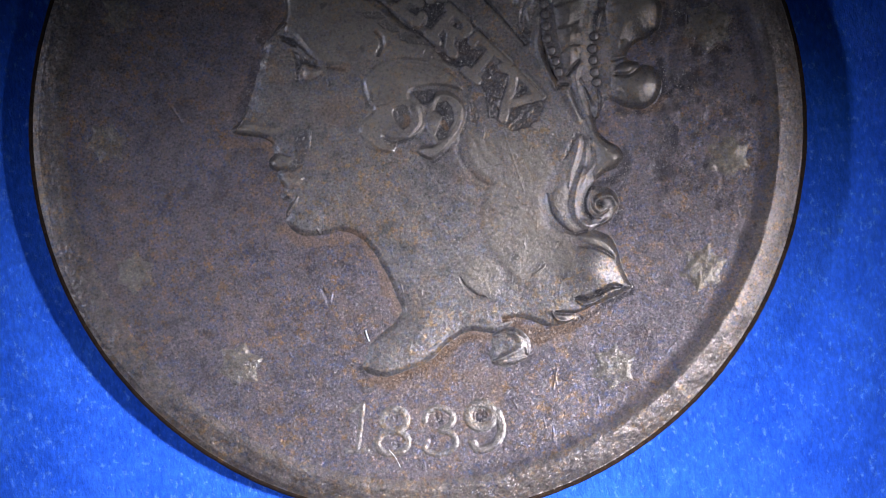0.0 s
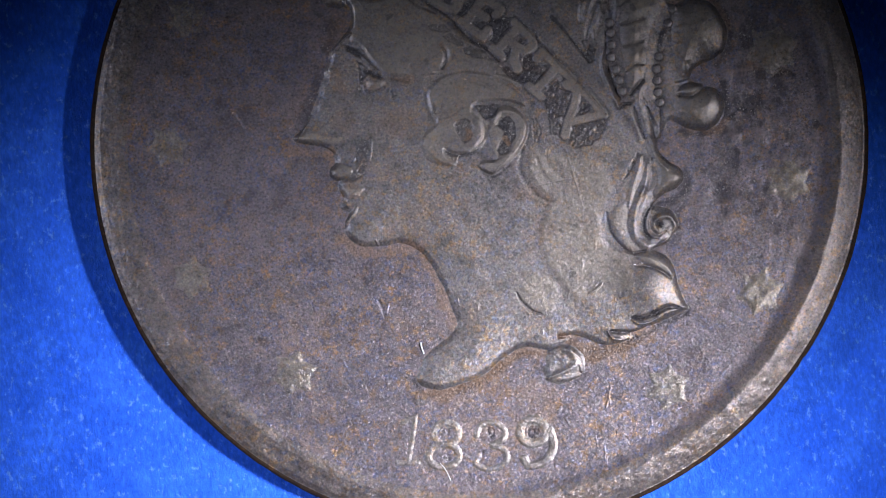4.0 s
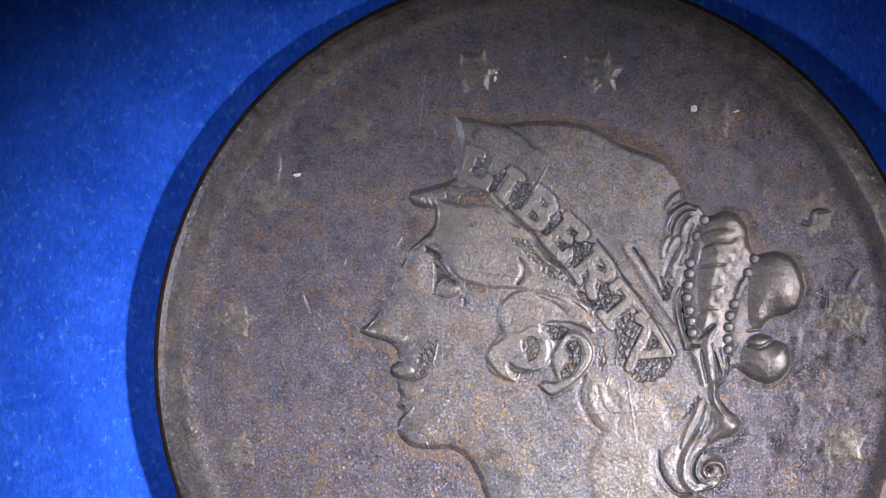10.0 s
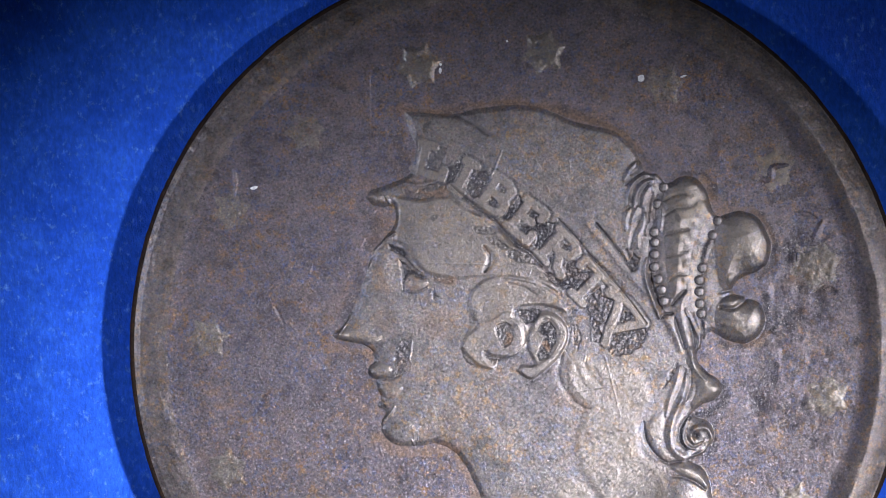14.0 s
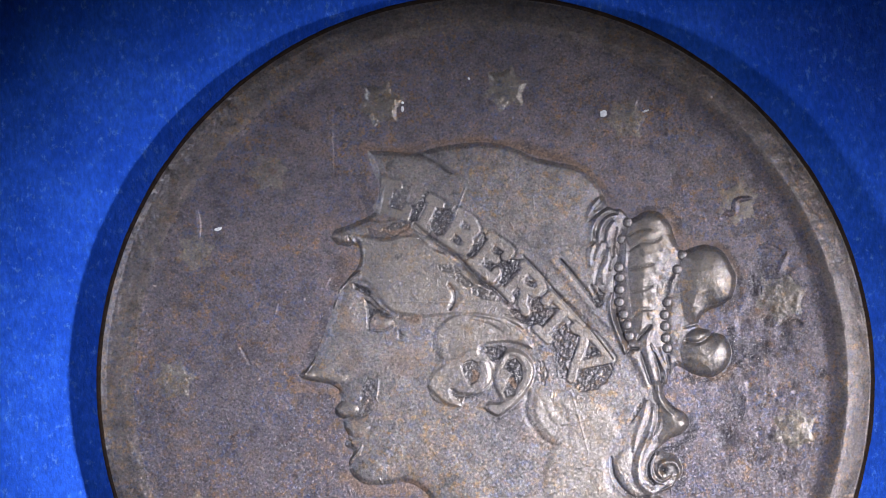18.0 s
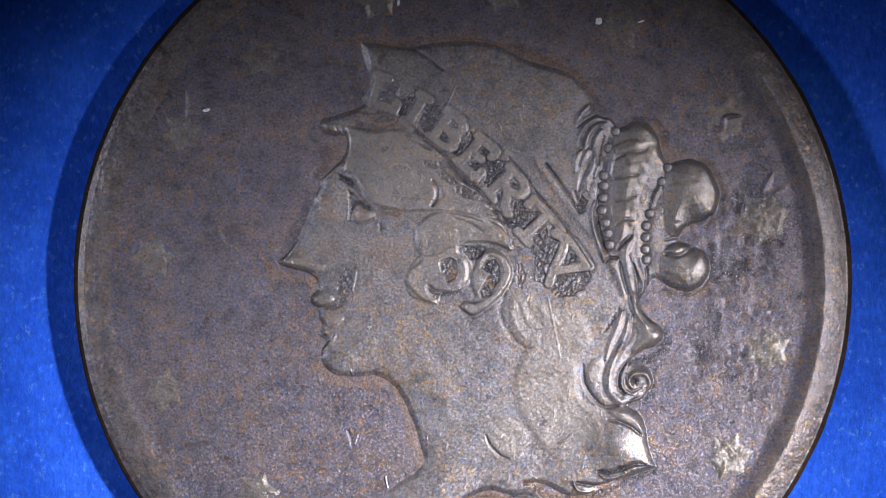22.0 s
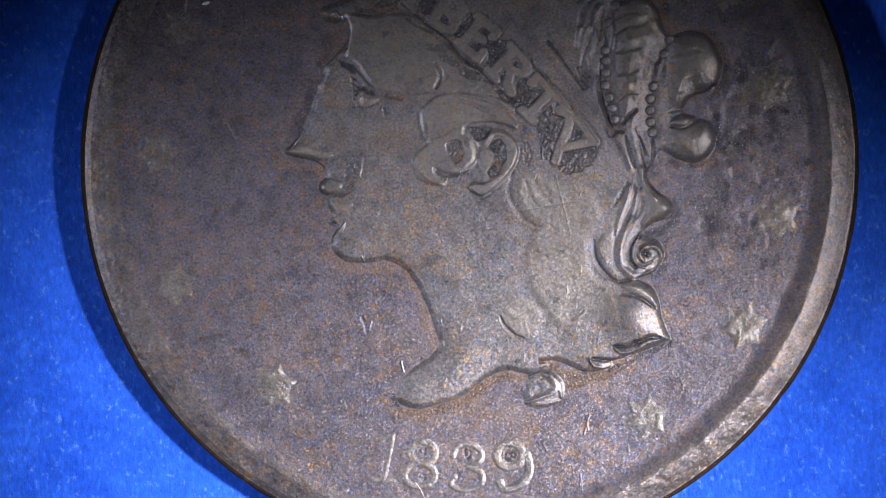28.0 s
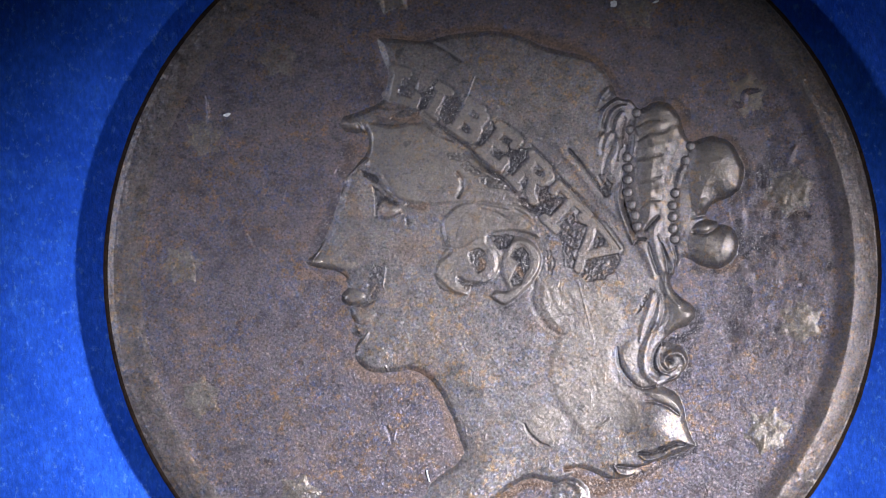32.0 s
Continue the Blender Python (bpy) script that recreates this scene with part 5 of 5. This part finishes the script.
for x, y in ((5.38, 5.29), (5.12, 4.71), (4.95, 3.74), (4.96, 3.38), (4.93, 2.96), (4.89, 2.52), (5, 2.08), (5.09, 1.7), (5.15, 1.3),
             (7.21, 4), (6.99, 3.51), (6.56, 2.39), (6.43, 1.96), (6.41, 1.56), (6.4, 1.14), (6.43, 0.78)):
    if bead_me is None:
        bm = bmesh.new()
        bmesh.ops.create_uvsphere(bm, u_segments=18, v_segments=10, radius=0.175 * MM)
        bmesh.ops.scale(bm, vec=(1, 1, 0.32), verts=bm.verts)
        for f in bm.faces:
            f.smooth = True
        bead_me = bpy.data.meshes.new("bead")
        bm.to_mesh(bead_me)
        bm.free()
    b = part("bead", bead_me, RELIEF_MAT, coin)
    b.location = (x * MM, y * MM, (float(ground(x, y)) + 0.025) * MM)

for char, (sh, q) in SHAPES.items():
    raised("letter", sh, smooth((0.165 - q) / 0.05), 0.008, ground(sh.x, sh.y), "raised worn letter " + char)

# the date under the bust
RING = [(math.cos(k * math.pi / 6), math.sin(k * math.pi / 6)) for k in range(13)]


def ring(cx, cy, rx, ry):
    return [(cx + rx * u, cy + ry * v) for u, v in RING]


DATE = (
    ("1", [[(-3.19, -9.38), (-3.39, -10.18), (-3.6, -10.97)], [(-3.68, -9.55), (-3.22, -9.4)], [(-4, -10.93), (-3.25, -11.02)]], 0.10),
    ("8", [ring(*(-2.17, -10.07), 0.44, 0.38), ring(*(-2.34, -10.85), 0.54, 0.40)], 0.135),
    ("3", [[(-1.13, -10.24), (-0.96, -9.94), (-0.55, -9.84), (-0.13, -10.12), (-0.19, -10.46), (-0.62, -10.62)], [(-0.62, -10.62), (-0.16, -10.9), (-0.21, -11.3), (-0.78, -11.48), (-1.23, -11.25), (-1.11, -10.97)]], 0.115),
    ("9", [ring(*(0.87, -10.31), 0.46, 0.43), [(1.47, -10.33), (1.53, -10.88), (1.25, -11.35), (0.66, -11.5), (0.46, -11.23)]], 0.16),
)
for char, lines, half in DATE:
    p = np.vstack([np.array(l) for l in lines])
    sh = Sheet(p[:, 0].min() - 0.4, p[:, 0].max() + 0.4, p[:, 1].min() - 0.4, p[:, 1].max() + 0.4, 0.024)
    q = np.full(sh.h.shape, 9.0)
    for line in lines:
        q = np.minimum(q, sh.reach(spline(line), 0.4))
    raised("digit", sh, smooth((half + 0.03 - q) / 0.13) * np.clip(0.9 + 0.5 * lumps(sh.x, sh.y, 9.0, 65), 0, 1.3), 0.020 if char == "1" else 0.030, field_height(sh.x, sh.y) + FIELD, "raised worn digit " + char, None, 0.45)

# thirteen worn six-pointed stars round the field
for x, y, turn, big, tall in ((*(-7.32, -7.46), 10, 1.0, 0.030), (*(-10.54, -3.75), 20, 0.95, 0.020), (*(-10.92, 0.93), 5, 0.95, 0.020), (*(-9.86, 5.34), 15, 0.95, 0.006), (*(-7.05, 8), 0, 0.95, 0.016),
                              (*(-2.97, 10.09), 8, 1.0, 0.042), (*(1.45, 10.3), 12, 1.0, 0.040), (*(5.58, 8.93), 3, 1.0, 0.006), (*(9.28, 5.65), 20, 1.0, 0.002), (*(10.66, 2.27), 14, 1.05, 0.034),
                              (*(10.69, -2.39), 25, 1.05, 0.026), (*(9.3, -6.17), 10, 1.05, 0.026), (*(5.73, -9.22), 18, 1.0, 0.015)):
    sh = Sheet(x - 1.3, x + 1.3, y - 1.3, y + 1.3, 0.026)
    pts = [(x + big * (0.98 if k % 2 == 0 else 0.70) * math.cos(radians(turn + 30 * k)), y + big * (0.98 if k % 2 == 0 else 0.70) * math.sin(radians(turn + 30 * k))) for k in range(12)]
    s = smooth(1.25 * sh.slab(spline(np.array(pts), True, 3), 0.42)) * np.clip(0.75 + 0.55 * lumps(sh.x, sh.y, 7.0, int(500 + 10 * x)) + 0.22 * lumps(sh.x, sh.y, 34.0, int(600 + 10 * x), 2), 0, 1.7)
    ob = raised("star", sh, np.clip(s, 0, 2), 0.014 + 0.85 * tall, field_height(sh.x, sh.y) + FIELD, "worn six-pointed star in low relief", STAR_MAT, 0.8 if x > 6 else 0.3)
    ob["group"] = "stars round the field"

# a curl of hair under the bust
sh = Sheet((0.88, -8.88)[0], (3.32, -7.22)[0] + 0.3, (0.88, -8.88)[1] - 0.2, (1.16, -6.91)[1] + 0.2, 0.022)
sh.h += 0.07 * sh.slab(spline([(1.39, -8.12), (1.55, -7.69), (1.85, -7.4), (2.24, -7.31), (2.6, -7.49), (2.83, -7.87), (2.86, -8.31), (2.67, -8.57), (2.18, -8.74), (1.71, -8.66), (1.44, -8.43)], True), 0.30)
sh.stroke([(1.72, -7.59), (2.13, -7.46), (2.5, -7.7), (2.59, -8.06), (2.2, -8.29), (1.6, -8.47)], 0.12, 0.075)
sh.stroke([(1.55, -8.5), (2.01, -8.59), (2.68, -8.48)], 0.10, 0.055)
sh.stroke([(2.41, -7.48), (2.74, -7.86), (2.79, -8.35)], 0.10, 0.08)
sh.stroke([(1.5, -8), (1.87, -7.9), (2.09, -8.03)], 0.11, -0.04)
raised("curl", sh, np.clip(sh.h, 0, 1) * (sh.h > 0.004), 1.0, field_height(sh.x, sh.y) + FIELD, "small raised curl below the bust")

# two specks of lint on the coin


def fibre(pts, thick, label):
    cu = bpy.data.curves.new("lint_fibre", "CURVE")
    cu.dimensions, cu.bevel_depth, cu.bevel_resolution = "3D", thick * MM, 3
    line = spline(pts)
    sp = cu.splines.new("POLY")
    sp.points.add(len(line) - 1)
    for p, (x, y) in zip(sp.points, line):
        k = field_height(np.array([x]), np.array([y]))[0] + FIELD
        p.co = (x * MM, y * MM, (max(k, float(ground(x, y))) + thick * 1.1 + 0.02) * MM, 1)
    cu.materials.append(LINT)
    tmp = bpy.data.objects.new("lint_fibre", cu)
    me = bpy.data.meshes.new_from_object(tmp)
    bpy.data.objects.remove(tmp)
    return tagged(new("lint_fibre", me), label, "lint")


LINT, nt, bsdf = material("pale_lint")
n = ramp(nt, noise_tex(nt, mm_coords(nt), 9, 3, 0.6, 4), [(0.3, (0.35, 0.35, 0.38)), (0.7, (0.6, 0.6, 0.63))])
link(nt, n, 0, bsdf, "Base Color")
bsdf.inputs["Roughness"].default_value = 0.5
lint = [fibre([(-2.76, -6.79), (-2.73, -7), (-2.68, -7.21)], 0.026, "short pale lint fibre lying on the coin"),
        fibre([(-2.49, -11.09), (-2.31, -11.36), (-2.17, -11.74)], 0.010, "thin curved pale hair lying on the coin's date")]


def fleck(x, y, rx, ry, turn):
    """A flat ragged grain of pale dust."""
    rng = random.Random(int(100 * (x + y)))
    bm = bmesh.new()
    bmesh.ops.create_icosphere(bm, subdivisions=2, radius=MM)
    for v in bm.verts:
        k = rng.uniform(0.8, 1.15)
        v.co = Vector((v.co.x * rx * k, v.co.y * ry * k, v.co.z * 0.025))
    bmesh.ops.rotate(bm, matrix=Matrix.Rotation(radians(turn), 3, "Z"), verts=bm.verts)
    z = float(field_height(np.array([x], float), np.array([y], float))[0]) + FIELD + 0.02
    bmesh.ops.translate(bm, vec=(x * MM, y * MM, z * MM), verts=bm.verts)
    me = bpy.data.meshes.new("dust_fleck")
    bm.to_mesh(me)
    bm.free()
    me.materials.append(LINT)
    return tagged(new("dust_fleck", me), "tiny pale dust fleck lying on the coin", "dust", "dust flecks")


for row in ((-9, 6.12, 0.15, 0.06, 12), (-2.22, 9.85, 0.06, 0.1, 0), (-2.2, 10.07, 0.05, 0.05, 30), (4.82, 9.17, 0.13, 0.12, 20), (0.19, 10.75, 0.045, 0.045, 0), (6.31, 9.15, 0.13, 0.035, 15), (-2.74, -13.38, 0.05, 0.045, 0), (-2.58, -13.42, 0.03, 0.03, 0), (-0.92, -13.43, 0.05, 0.07, 10), (0.84, -13.58, 0.03, 0.03, 0)):
    lint.append(fleck(*row))

motions()
